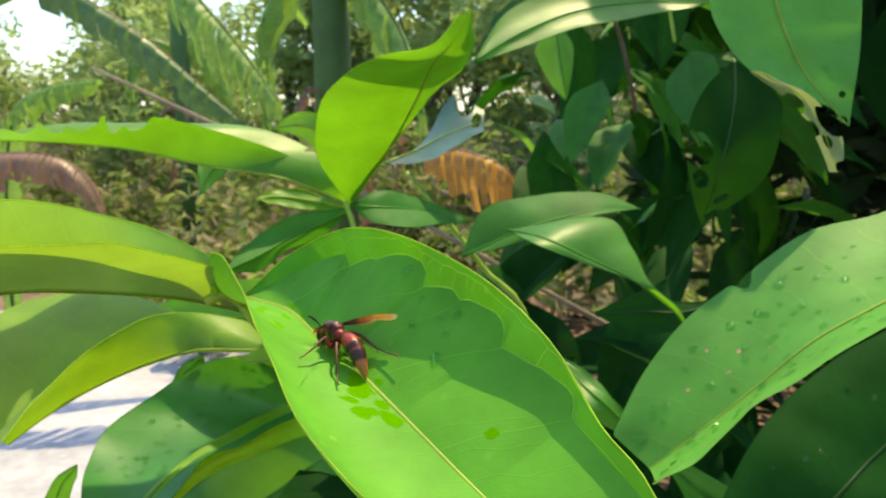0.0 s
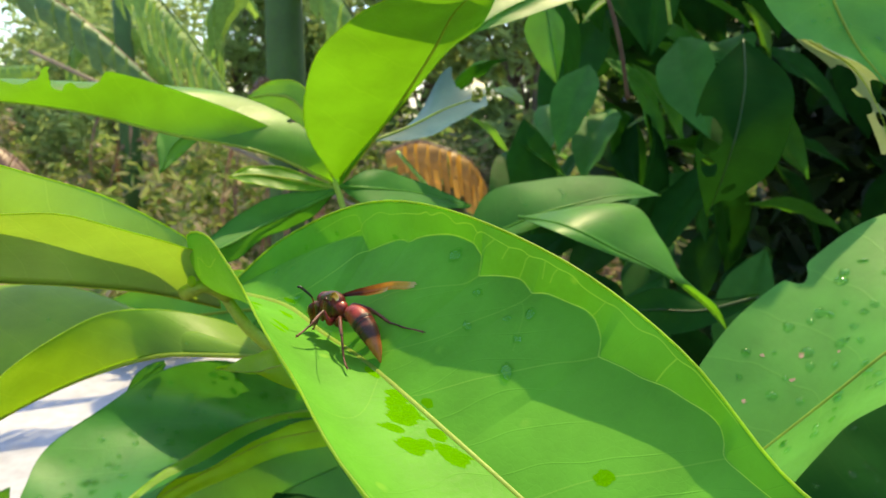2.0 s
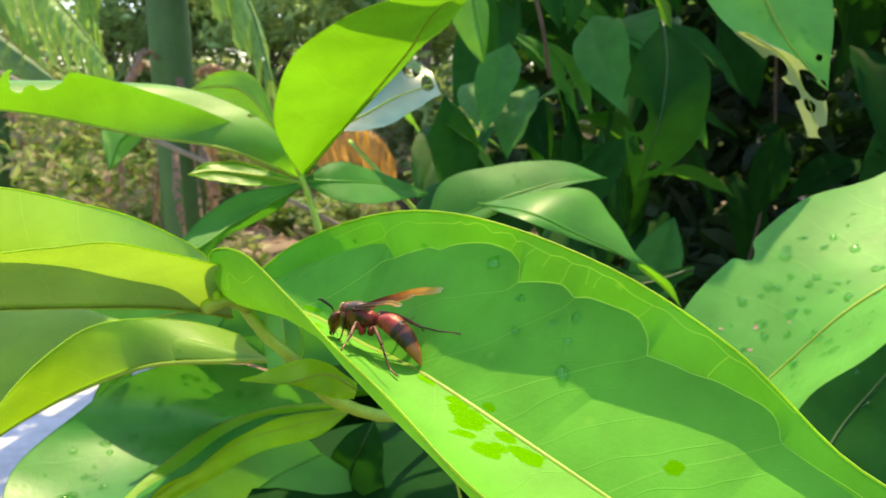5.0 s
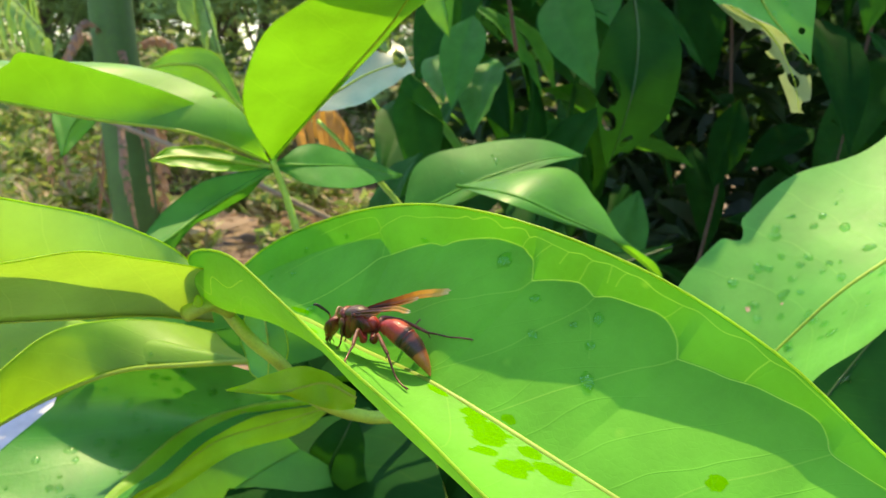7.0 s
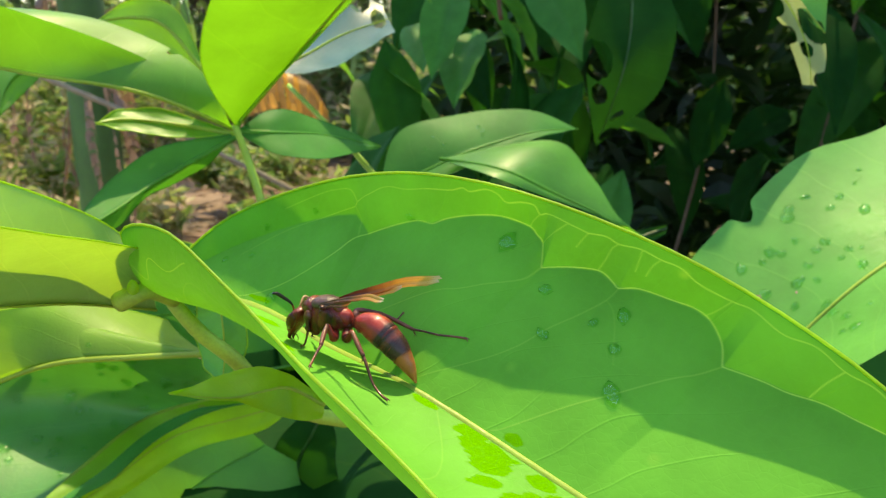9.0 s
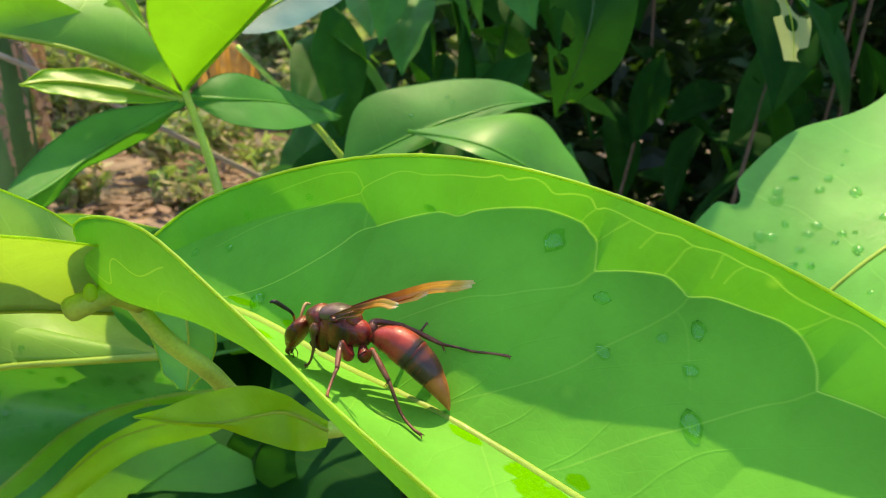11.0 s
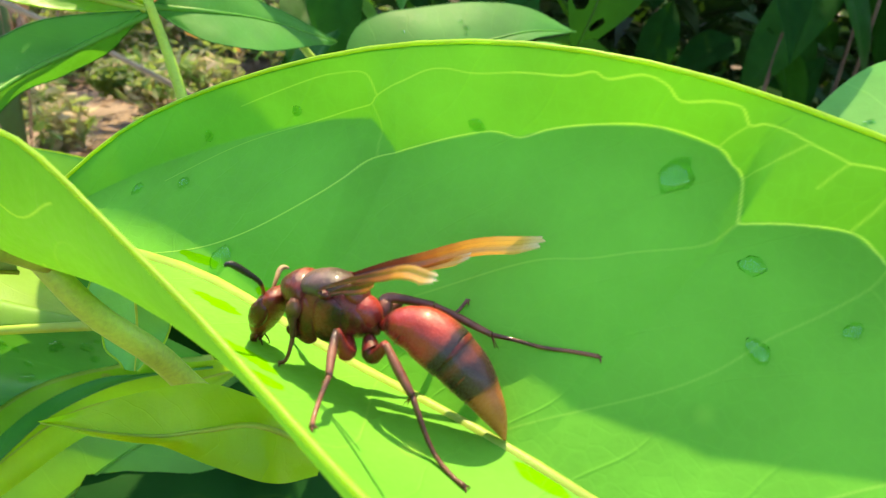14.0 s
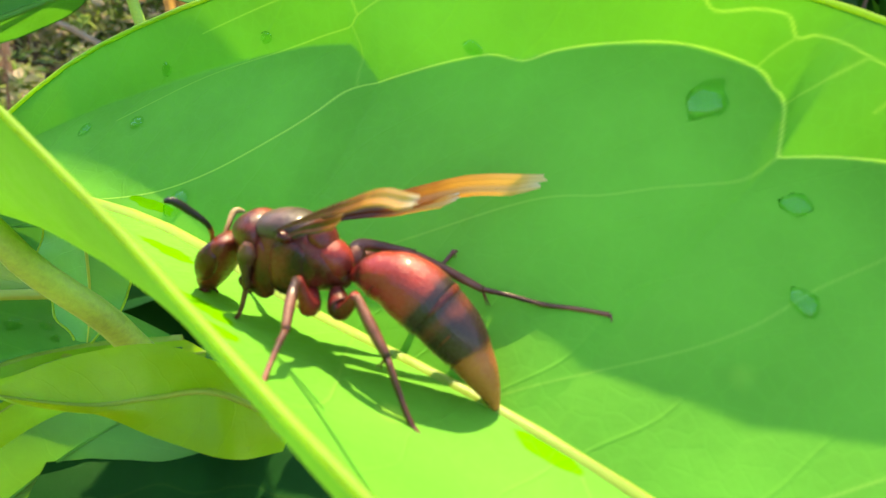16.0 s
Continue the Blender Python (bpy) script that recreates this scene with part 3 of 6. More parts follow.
grow(Leaf([(-0.0560, 0.4200, 1.2020), (-0.0850, 0.4250, 1.2080), (-0.1200, 0.4300, 1.2050), (-0.1500, 0.4300, 1.1960), (-0.1700, 0.4250, 1.1850)],
          [(-0.0540, 0.4150, 1.1900), (-0.0820, 0.4200, 1.1900), (-0.1150, 0.4230, 1.1860), (-0.1420, 0.4250, 1.1800), (-0.1700, 0.4250, 1.1840)],
          [(-0.0550, 0.4100, 1.1780), (-0.0800, 0.4100, 1.1760), (-0.1020, 0.4150, 1.1740), (-0.1220, 0.4200, 1.1730), (-0.1690, 0.4250, 1.1830)],
          sag=0.05, wave=0.002, seed=35),
     shrub, LEAF_WAXY, label="pale green leaf behind the branching stem")
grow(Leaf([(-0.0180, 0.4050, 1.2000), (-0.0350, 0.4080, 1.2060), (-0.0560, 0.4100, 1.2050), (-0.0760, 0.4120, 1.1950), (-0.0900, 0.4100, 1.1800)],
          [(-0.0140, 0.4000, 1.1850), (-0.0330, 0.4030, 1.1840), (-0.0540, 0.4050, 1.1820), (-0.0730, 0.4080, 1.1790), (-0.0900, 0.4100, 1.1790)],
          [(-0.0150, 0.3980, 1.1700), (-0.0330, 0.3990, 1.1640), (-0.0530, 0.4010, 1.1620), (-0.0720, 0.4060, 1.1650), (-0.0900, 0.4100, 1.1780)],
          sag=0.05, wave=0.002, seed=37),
     shrub, LEAF_HALF_SHADE, rib=0.0007, label="dull green leaf under the branching stem")
LEAF_D = Leaf([(0.3300, 0.3200, 1.2850), (0.2665, 0.3529, 1.2843), (0.2165, 0.3529, 1.2563), (0.1811, 0.3566, 1.2451), (0.1512, 0.3526, 1.2258), (0.1220, 0.3441, 1.2057), (0.0978, 0.3303, 1.1836), (0.0815, 0.3159, 1.1606)],
          [(0.3200, 0.3100, 1.2850), (0.2343, 0.2958, 1.2533), (0.1843, 0.2958, 1.2253), (0.1585, 0.2984, 1.2085), (0.1372, 0.3023, 1.1868), (0.1155, 0.3033, 1.1674), (0.0949, 0.3032, 1.1507)],
          [(0.3150, 0.3000, 1.2850), (0.2095, 0.2534, 1.2553), (0.1595, 0.2534, 1.2273), (0.1354, 0.2572, 1.2095), (0.1163, 0.2624, 1.1929), (0.1011, 0.2566, 1.1787), (0.0813, 0.2518, 1.1696)],
          sag=0.04, wave=0.0025, seed=7)
grow(LEAF_D, shrub, LEAF_WAXY, rib=0.0014, bites=[(0.585, -1.0, 0.022, 0.12)], nu=220, nv=36, label="broad green leaf sprinkled with water drops")
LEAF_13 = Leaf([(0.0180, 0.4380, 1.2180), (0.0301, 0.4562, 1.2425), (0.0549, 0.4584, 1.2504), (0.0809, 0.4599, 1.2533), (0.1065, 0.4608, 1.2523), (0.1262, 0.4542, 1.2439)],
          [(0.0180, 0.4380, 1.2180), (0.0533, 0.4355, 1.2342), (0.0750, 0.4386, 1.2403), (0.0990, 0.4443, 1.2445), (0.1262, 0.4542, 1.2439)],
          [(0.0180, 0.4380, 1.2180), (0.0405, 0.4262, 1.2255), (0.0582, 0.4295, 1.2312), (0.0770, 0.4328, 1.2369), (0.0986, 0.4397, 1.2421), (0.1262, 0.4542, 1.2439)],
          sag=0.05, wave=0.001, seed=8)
grow(LEAF_13, shrub, LEAF_HALF_SHADE, label="green leaf with a pale dry tip")
grow(Leaf([(0.0450, 0.4300, 1.2350), (0.0974, 0.4247, 1.2426), (0.1093, 0.4054, 1.2288), (0.1153, 0.3878, 1.2129), (0.1264, 0.3765, 1.2034), (0.1340, 0.3760, 1.1890)],
          [(0.0450, 0.4300, 1.2350), (0.0612, 0.3946, 1.2355), (0.0863, 0.3912, 1.2240), (0.1088, 0.3878, 1.2132), (0.1269, 0.3855, 1.1999), (0.1340, 0.3760, 1.1890)],
          [(0.0450, 0.4300, 1.2350), (0.0548, 0.3893, 1.2342), (0.0822, 0.3887, 1.2231), (0.1076, 0.3878, 1.2133), (0.1270, 0.3871, 1.1993), (0.1340, 0.3760, 1.1890)],
          sag=0.05, wave=0.001, seed=9),
     shrub, LEAF, label="drooping green leaf with a bright edge")
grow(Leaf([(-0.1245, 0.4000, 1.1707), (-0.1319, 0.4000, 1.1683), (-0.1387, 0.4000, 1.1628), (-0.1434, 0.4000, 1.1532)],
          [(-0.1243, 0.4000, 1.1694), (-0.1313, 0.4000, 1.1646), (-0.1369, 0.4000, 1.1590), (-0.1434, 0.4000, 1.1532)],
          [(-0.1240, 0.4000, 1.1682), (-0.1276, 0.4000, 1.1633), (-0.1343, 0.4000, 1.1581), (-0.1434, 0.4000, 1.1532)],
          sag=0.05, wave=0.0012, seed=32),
     shrub, LEAF_HALF_SHADE, rib=0.0004, label="small dark leaf tip over the pale slab")
grow(Leaf([(-0.2393, 0.4300, 1.0665), (-0.2296, 0.4300, 1.0831), (-0.2208, 0.4300, 1.0900), (-0.2148, 0.4300, 1.0931)],
          [(-0.2311, 0.4300, 1.0665), (-0.2256, 0.4300, 1.0802), (-0.2184, 0.4300, 1.0882), (-0.2148, 0.4300, 1.0931)],
          [(-0.2230, 0.4300, 1.0664), (-0.2194, 0.4300, 1.0781), (-0.2154, 0.4300, 1.0865), (-0.2148, 0.4300, 1.0931)],
          sag=0.05, wave=0.0012, seed=33),
     shrub, LEAF, rib=0.0005, label="green leaf tip low in the shrub")
grow(Leaf([(-0.0828, 0.4300, 1.1220), (-0.1224, 0.4250, 1.1137), (-0.1654, 0.4200, 1.0949), (-0.2026, 0.4100, 1.0753), (-0.2243, 0.3900, 1.0486)],
          [(-0.0767, 0.4300, 1.1040), (-0.1086, 0.4200, 1.0945), (-0.1431, 0.4100, 1.0785), (-0.1767, 0.4000, 1.0597), (-0.2218, 0.3900, 1.0416)],
          [(-0.0689, 0.4200, 1.0835), (-0.0972, 0.4100, 1.0747), (-0.1248, 0.4000, 1.0594), (-0.1578, 0.3900, 1.0447), (-0.2132, 0.3800, 1.0448)],
          sag=0.05, wave=0.0012, seed=31),
     shrub, LEAF_DARK_SHADE, label="dark leaf in deep shade")
LEAF_TR = Leaf([(0.1762, 0.4400, 1.4096), (0.1535, 0.4300, 1.3785), (0.1502, 0.4200, 1.3537), (0.1573, 0.4100, 1.3339), (0.1720, 0.4000, 1.3175), (0.1937, 0.3950, 1.3073), (0.2125, 0.3900, 1.2938)],
          [(0.2040, 0.4400, 1.4094), (0.1865, 0.4300, 1.3783), (0.1852, 0.4200, 1.3565), (0.1890, 0.4120, 1.3382), (0.1960, 0.4050, 1.3204), (0.2054, 0.3980, 1.3058), (0.2131, 0.3900, 1.2933)],
          [(0.2286, 0.4400, 1.4093), (0.2319, 0.4300, 1.3810), (0.2277, 0.4150, 1.3584), (0.2260, 0.4100, 1.3407), (0.2204, 0.4000, 1.3229), (0.2168, 0.3950, 1.3071), (0.2134, 0.3900, 1.2933)],
          sag=0.05, wave=0.0012, seed=11)
grow(LEAF_TR, shrub, LEAF_WAXY, bites=[(0.80, 0.62, 0.020, 0.12), (0.80, -0.95, 0.06, 0.25), (0.90, -0.6, 0.045, 0.5), (0.96, 0.1, 0.03, 0.5)], nu=200, nv=40, label="eaten green leaf hanging with ragged holes")
grow(Leaf([(0.1645, 0.4000, 1.3218), (0.1866, 0.3980, 1.3045), (0.1980, 0.3950, 1.2901), (0.2044, 0.3900, 1.2702)],
          [(0.1683, 0.3950, 1.3206), (0.1870, 0.3900, 1.3086), (0.1989, 0.3850, 1.2889), (0.2056, 0.3850, 1.2705)],
          [(0.1722, 0.3900, 1.3170), (0.1918, 0.3850, 1.3071), (0.2048, 0.3800, 1.2890), (0.2065, 0.3800, 1.2701)],
          sag=0.05, wave=0.0012, seed=12),
     shrub, LEAF_PALE, bites=[(0.35, -0.8, 0.10, 0.6), (0.55, 0.75, 0.13, 0.7), (0.72, -0.1, 0.06, 0.4), (0.62, -0.9, 0.08, 0.4), (0.95, 0.9, 0.06, 0.7)], nu=150, nv=34, rib=0.0005, label="pale skeletal remnant of an eaten leaf")
grow(Leaf([(0.0296, 0.5600, 1.3366), (0.0637, 0.5700, 1.3479), (0.1062, 0.5800, 1.3627), (0.1542, 0.5900, 1.3717), (0.2079, 0.6000, 1.3817)],
          [(0.0296, 0.5600, 1.3374), (0.0646, 0.5800, 1.3589), (0.1093, 0.6000, 1.3773), (0.1588, 0.6100, 1.3846), (0.2078, 0.6000, 1.3826)],
          [(0.0296, 0.5600, 1.3382), (0.0578, 0.6000, 1.3776), (0.1035, 0.6200, 1.3969), (0.1607, 0.6200, 1.4009), (0.2078, 0.6000, 1.3834)],
          sag=0.05, wave=0.0012, seed=13),
     shrub, LEAF, label="long green leaf overhead")
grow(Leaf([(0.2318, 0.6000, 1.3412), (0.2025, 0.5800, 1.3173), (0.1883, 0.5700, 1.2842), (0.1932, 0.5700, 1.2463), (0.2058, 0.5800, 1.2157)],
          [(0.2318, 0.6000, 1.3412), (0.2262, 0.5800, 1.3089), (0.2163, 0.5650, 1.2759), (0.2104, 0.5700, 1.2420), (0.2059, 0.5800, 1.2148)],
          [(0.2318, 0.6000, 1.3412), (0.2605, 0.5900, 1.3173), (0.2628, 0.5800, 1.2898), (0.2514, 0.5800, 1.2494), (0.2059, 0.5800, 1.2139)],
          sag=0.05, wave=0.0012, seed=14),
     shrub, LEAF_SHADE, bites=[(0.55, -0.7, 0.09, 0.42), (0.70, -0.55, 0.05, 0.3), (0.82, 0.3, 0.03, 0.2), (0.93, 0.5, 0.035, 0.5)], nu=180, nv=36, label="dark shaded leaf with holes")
grow(Leaf([(0.1068, 0.7200, 1.3829), (0.0932, 0.7200, 1.3579), (0.1049, 0.7100, 1.3295), (0.1181, 0.7000, 1.3125)],
          [(0.1094, 0.7200, 1.3829), (0.1136, 0.7100, 1.3570), (0.1167, 0.7000, 1.3315), (0.1187, 0.7000, 1.3115)],
          [(0.1119, 0.7200, 1.3829), (0.1274, 0.7200, 1.3628), (0.1244, 0.7100, 1.3319), (0.1192, 0.7000, 1.3115)],
          sag=0.05, wave=0.0012, seed=15),
     shrub, LEAF, label="narrow hanging leaf")
grow(Leaf([(-0.0291, 0.4700, 1.2704), (-0.0059, 0.4600, 1.2722), (0.0120, 0.4550, 1.2803), (0.0311, 0.4600, 1.2906)],
          [(-0.0291, 0.4700, 1.2707), (-0.0087, 0.4800, 1.2786), (0.0106, 0.4850, 1.2882), (0.0326, 0.4800, 1.2963)],
          [(-0.0291, 0.4700, 1.2710), (-0.0068, 0.5000, 1.2824), (0.0135, 0.5100, 1.3124), (0.0340, 0.5000, 1.3031)],
          sag=0.05, wave=0.0012, seed=16),
     shrub, LEAF_BLUE, bites=[(0.80, 0.95, 0.10, 0.5), (0.93, 0.2, 0.05, 0.5)], nu=160, nv=34, label="bluish torn leaf seen from below")
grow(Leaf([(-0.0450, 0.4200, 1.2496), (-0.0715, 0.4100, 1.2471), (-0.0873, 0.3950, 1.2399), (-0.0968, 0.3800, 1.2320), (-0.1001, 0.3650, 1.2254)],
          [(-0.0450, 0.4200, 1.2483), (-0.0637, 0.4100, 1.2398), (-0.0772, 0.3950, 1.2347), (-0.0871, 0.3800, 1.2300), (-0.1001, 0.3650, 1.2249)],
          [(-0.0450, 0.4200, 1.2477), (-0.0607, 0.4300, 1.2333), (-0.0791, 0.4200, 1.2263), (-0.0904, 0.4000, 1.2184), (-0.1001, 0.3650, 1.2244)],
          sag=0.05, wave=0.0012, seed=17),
     shrub, LEAF_HALF_SHADE, label="dark green lower leaf")
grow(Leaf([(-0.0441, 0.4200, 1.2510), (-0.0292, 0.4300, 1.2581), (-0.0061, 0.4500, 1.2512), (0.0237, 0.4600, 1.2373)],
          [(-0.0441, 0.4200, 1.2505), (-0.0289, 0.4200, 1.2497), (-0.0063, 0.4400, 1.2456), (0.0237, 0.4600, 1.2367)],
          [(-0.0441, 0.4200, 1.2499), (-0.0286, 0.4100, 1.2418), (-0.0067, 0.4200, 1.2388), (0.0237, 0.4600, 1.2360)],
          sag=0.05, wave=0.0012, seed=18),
     shrub, LEAF_HALF_SHADE, label="dark green lower leaf")
grow(Leaf([(-0.0455, 0.4200, 1.2496), (-0.0686, 0.4300, 1.2578), (-0.0867, 0.4300, 1.2589), (-0.0967, 0.4200, 1.2549)],
          [(-0.0455, 0.4200, 1.2494), (-0.0681, 0.4250, 1.2532), (-0.0859, 0.4250, 1.2554), (-0.0967, 0.4200, 1.2547)],
          [(-0.0455, 0.4200, 1.2491), (-0.0675, 0.4200, 1.2487), (-0.0851, 0.4200, 1.2514), (-0.0967, 0.4200, 1.2544)],
          sag=0.05, wave=0.0012, seed=19),
     shrub, LEAF_YOUNG, label="small lime green leaf")
grow(Leaf([(-0.0544, 0.4600, 1.2712), (-0.0656, 0.4700, 1.2981), (-0.0837, 0.4800, 1.3018), (-0.1008, 0.4900, 1.2925)],
          [(-0.0544, 0.4600, 1.2706), (-0.0703, 0.4700, 1.2905), (-0.0840, 0.4800, 1.2944), (-0.1008, 0.4900, 1.2922)],
          [(-0.0544, 0.4600, 1.2700), (-0.0690, 0.4700, 1.2793), (-0.0842, 0.4800, 1.2873), (-0.1008, 0.4900, 1.2919)],
          sag=0.05, wave=0.0012, seed=20),
     shrub, LEAF_YOUNG, label="young green leaf")
grow(Leaf([(-0.1100, 0.4700, 1.2826), (-0.1314, 0.4700, 1.2778), (-0.1415, 0.4650, 1.2734), (-0.1372, 0.4500, 1.2541)],
          [(-0.1100, 0.4700, 1.2823), (-0.1257, 0.4650, 1.2735), (-0.1336, 0.4600, 1.2662), (-0.1372, 0.4500, 1.2538)],
          [(-0.1100, 0.4700, 1.2820), (-0.1214, 0.4650, 1.2699), (-0.1294, 0.4600, 1.2617), (-0.1372, 0.4500, 1.2535)],
          sag=0.05, wave=0.0012, seed=21),
     shrub, LEAF, label="green leaf tip hanging down")
grow(Leaf([(0.1887, 0.4600, 1.1879), (0.1600, 0.4700, 1.1822), (0.1362, 0.4800, 1.1867), (0.1055, 0.4800, 1.1729)],
          [(0.1889, 0.4600, 1.1862), (0.1584, 0.4650, 1.1767), (0.1352, 0.4750, 1.1748), (0.1055, 0.4800, 1.1722)],
          [(0.1891, 0.4600, 1.1829), (0.1571, 0.4600, 1.1680), (0.1343, 0.4700, 1.1618), (0.1055, 0.4800, 1.1712)],
          sag=0.05, wave=0.0012, seed=22),
     shrub, LEAF_DARK_SHADE, label="shaded dark green leaf")
grow(Leaf([(0.0966, 0.3300, 1.1570), (0.0844, 0.3300, 1.1722), (0.0744, 0.3400, 1.1809), (0.0626, 0.3500, 1.1860)],
          [(0.0954, 0.3300, 1.1543), (0.0795, 0.3250, 1.1714), (0.0709, 0.3350, 1.1772), (0.0626, 0.3500, 1.1854)],
          [(0.0942, 0.3300, 1.1515), (0.0735, 0.3200, 1.1668), (0.0649, 0.3300, 1.1763), (0.0626, 0.3500, 1.1845)],
          sag=0.05, wave=0.0012, seed=23),
     shrub, LEAF, label="green leaf half under the large one")
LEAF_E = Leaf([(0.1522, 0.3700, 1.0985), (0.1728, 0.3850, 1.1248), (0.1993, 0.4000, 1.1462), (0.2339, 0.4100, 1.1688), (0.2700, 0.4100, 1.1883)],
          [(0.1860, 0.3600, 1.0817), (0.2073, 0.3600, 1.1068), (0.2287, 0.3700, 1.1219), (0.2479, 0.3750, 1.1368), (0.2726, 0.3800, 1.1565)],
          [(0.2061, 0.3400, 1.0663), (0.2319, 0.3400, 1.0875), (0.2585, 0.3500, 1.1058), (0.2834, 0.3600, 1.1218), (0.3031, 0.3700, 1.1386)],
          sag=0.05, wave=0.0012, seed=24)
grow(LEAF_E, shrub, LEAF_DARK_SHADE, label="dark wet leaf in shade")
grow(Leaf([(-0.1758, 0.4000, 1.0702), (-0.1462, 0.4100, 1.0821), (-0.1119, 0.4100, 1.1099), (-0.0852, 0.4100, 1.1269), (-0.0529, 0.4100, 1.1285)],
          [(-0.1517, 0.4000, 1.0453), (-0.1178, 0.4000, 1.0699), (-0.0878, 0.4000, 1.0905), (-0.0648, 0.4000, 1.1075), (-0.0403, 0.4100, 1.1130)],
          [(-0.1081, 0.3800, 1.0304), (-0.0717, 0.3900, 1.0443), (-0.0457, 0.3900, 1.0649), (-0.0272, 0.4000, 1.0798), (-0.0275, 0.4100, 1.1025)],
          sag=0.05, wave=0.0012, seed=25),
     shrub, LEAF, label="dark leaf in deep shade")
grow(Leaf([(-0.0374, 0.2430, 1.2184), (-0.0439, 0.2460, 1.2226), (-0.0488, 0.2500, 1.2233), (-0.0562, 0.2550, 1.2207), (-0.0626, 0.2590, 1.2169), (-0.0683, 0.2620, 1.2140)],
          [(-0.0374, 0.2430, 1.2165), (-0.0445, 0.2430, 1.2213), (-0.0495, 0.2460, 1.2198), (-0.0553, 0.2510, 1.2167), (-0.0613, 0.2560, 1.2151), (-0.0684, 0.2620, 1.2139)],
          [(-0.0382, 0.2400, 1.2155), (-0.0437, 0.2390, 1.2162), (-0.0492, 0.2425, 1.2170), (-0.0550, 0.2480, 1.2172), (-0.0606, 0.2530, 1.2160), (-0.0684, 0.2620, 1.2138)],
          sag=0.05, wave=0.0012, seed=26),
     shrub, LEAF_LIT_LIME, rib=0.0004, margin=0.0, label="small bright leaf under the large one")
grow(Leaf([(-0.0609, 0.3100, 1.2220), (-0.0635, 0.3150, 1.2100), (-0.0629, 0.3100, 1.2014), (-0.0590, 0.3000, 1.1982)],
          [(-0.0571, 0.3100, 1.2217), (-0.0561, 0.3000, 1.2154), (-0.0561, 0.3000, 1.2052), (-0.0571, 0.3000, 1.1976)],
          [(-0.0525, 0.3000, 1.2249), (-0.0500, 0.3000, 1.2118), (-0.0509, 0.3000, 1.2045), (-0.0565, 0.3000, 1.1975)],
          sag=0.05, wave=0.0012, seed=27),
     shrub, LEAF_WAXY, rib=0.0004, label="round bluish green leaf")
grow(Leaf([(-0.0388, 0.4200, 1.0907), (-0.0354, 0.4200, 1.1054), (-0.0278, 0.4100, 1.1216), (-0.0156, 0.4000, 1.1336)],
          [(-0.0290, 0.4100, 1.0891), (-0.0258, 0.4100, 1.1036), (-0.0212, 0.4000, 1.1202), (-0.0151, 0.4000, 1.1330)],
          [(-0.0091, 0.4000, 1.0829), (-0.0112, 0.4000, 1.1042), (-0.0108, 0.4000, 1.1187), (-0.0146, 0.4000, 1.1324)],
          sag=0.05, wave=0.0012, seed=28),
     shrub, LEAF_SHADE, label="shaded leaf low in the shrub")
grow(Leaf([(0.0500, 0.4300, 1.4380), (0.0250, 0.4150, 1.4420), (0.0040, 0.3970, 1.4400), (-0.0110, 0.3850, 1.4320), (-0.0200, 0.3750, 1.4230)],
          [(0.0500, 0.4280, 1.4370), (0.0280, 0.4000, 1.4340), (0.0080, 0.3810, 1.4300), (-0.0090, 0.3700, 1.4250), (-0.0200, 0.3750, 1.4220)],
          [(0.0500, 0.4260, 1.4360), (0.0330, 0.3880, 1.4280), (0.0150, 0.3650, 1.4230), (-0.0040, 0.3550, 1.4190), (-0.0200, 0.3740, 1.4210)],
          sag=0.05, wave=0.002, seed=36),
     shrub, LEAF, label="green leaf overhead that shades the upright one")
# stems
part("stem", tube(spline([(-0.0755, 0.2790, 1.2330), (-0.0690, 0.2720, 1.2345), (-0.0655, 0.2700, 1.2305), (-0.0610, 0.2700, 1.2240), (-0.0540, 0.2720, 1.2160), (-0.0480, 0.2760, 1.2060), (-0.0410, 0.2820, 1.1970), (-0.0230, 0.2920, 1.1850), (0.0150, 0.3100, 1.1720), (0.0550, 0.3600, 1.1100), (0.0800, 0.4500, 0.9000)], 30), taper(30, 0.0015, 0.0024), 10), STEM, shrub)
part("stem", tube(spline([(-0.0456, 0.4080, 1.2542), (-0.0421, 0.4080, 1.2427), (-0.0383, 0.4050, 1.2285), (-0.0348, 0.4000, 1.2123), (-0.0260, 0.4000, 1.1827), (0.0000, 0.4150, 1.1400), (0.0350, 0.4300, 1.0700), (0.0600, 0.4500, 0.9000)], 24), taper(24, 0.0013, 0.0026), 10), STEM, shrub)
part("stem", tube(spline([(-0.0160, 0.4900, 1.2639), (-0.0013, 0.4700, 1.2478), (0.0126, 0.4600, 1.2325), (0.0329, 0.4500, 1.2070), (0.0561, 0.4400, 1.1814), (0.0700, 0.4500, 1.1000), (0.0600, 0.4600, 0.9000)], 24), taper(24, 0.0011, 0.0022), 10), STEM, shrub)
part("stem", tube(spline([(0.1635, 0.7200, 1.3876), (0.1720, 0.7200, 1.3651), (0.1792, 0.7200, 1.3397), (0.1900, 0.7300, 1.3011)], 24), taper(24, 0.0016, 0.002), 10), TWIG, shrub)
part("stem", tube(spline([(0.2125, 0.7200, 1.4219), (0.2154, 0.7200, 1.3923), (0.2208, 0.7200, 1.3648)], 24), taper(24, 0.0016, 0.0016), 10), STEM, shrub)
bud = bmesh.new()
bmesh.ops.create_icosphere(bud, subdivisions=2, radius=0.0014)
for v in bud.verts:
    v.co = Vector((v.co.x * 0.85, v.co.y * 0.85, v.co.z * (1.5 if v.co.z > 0 else 0.9))) + Vector((-0.0733, 0.2590, 1.2395))
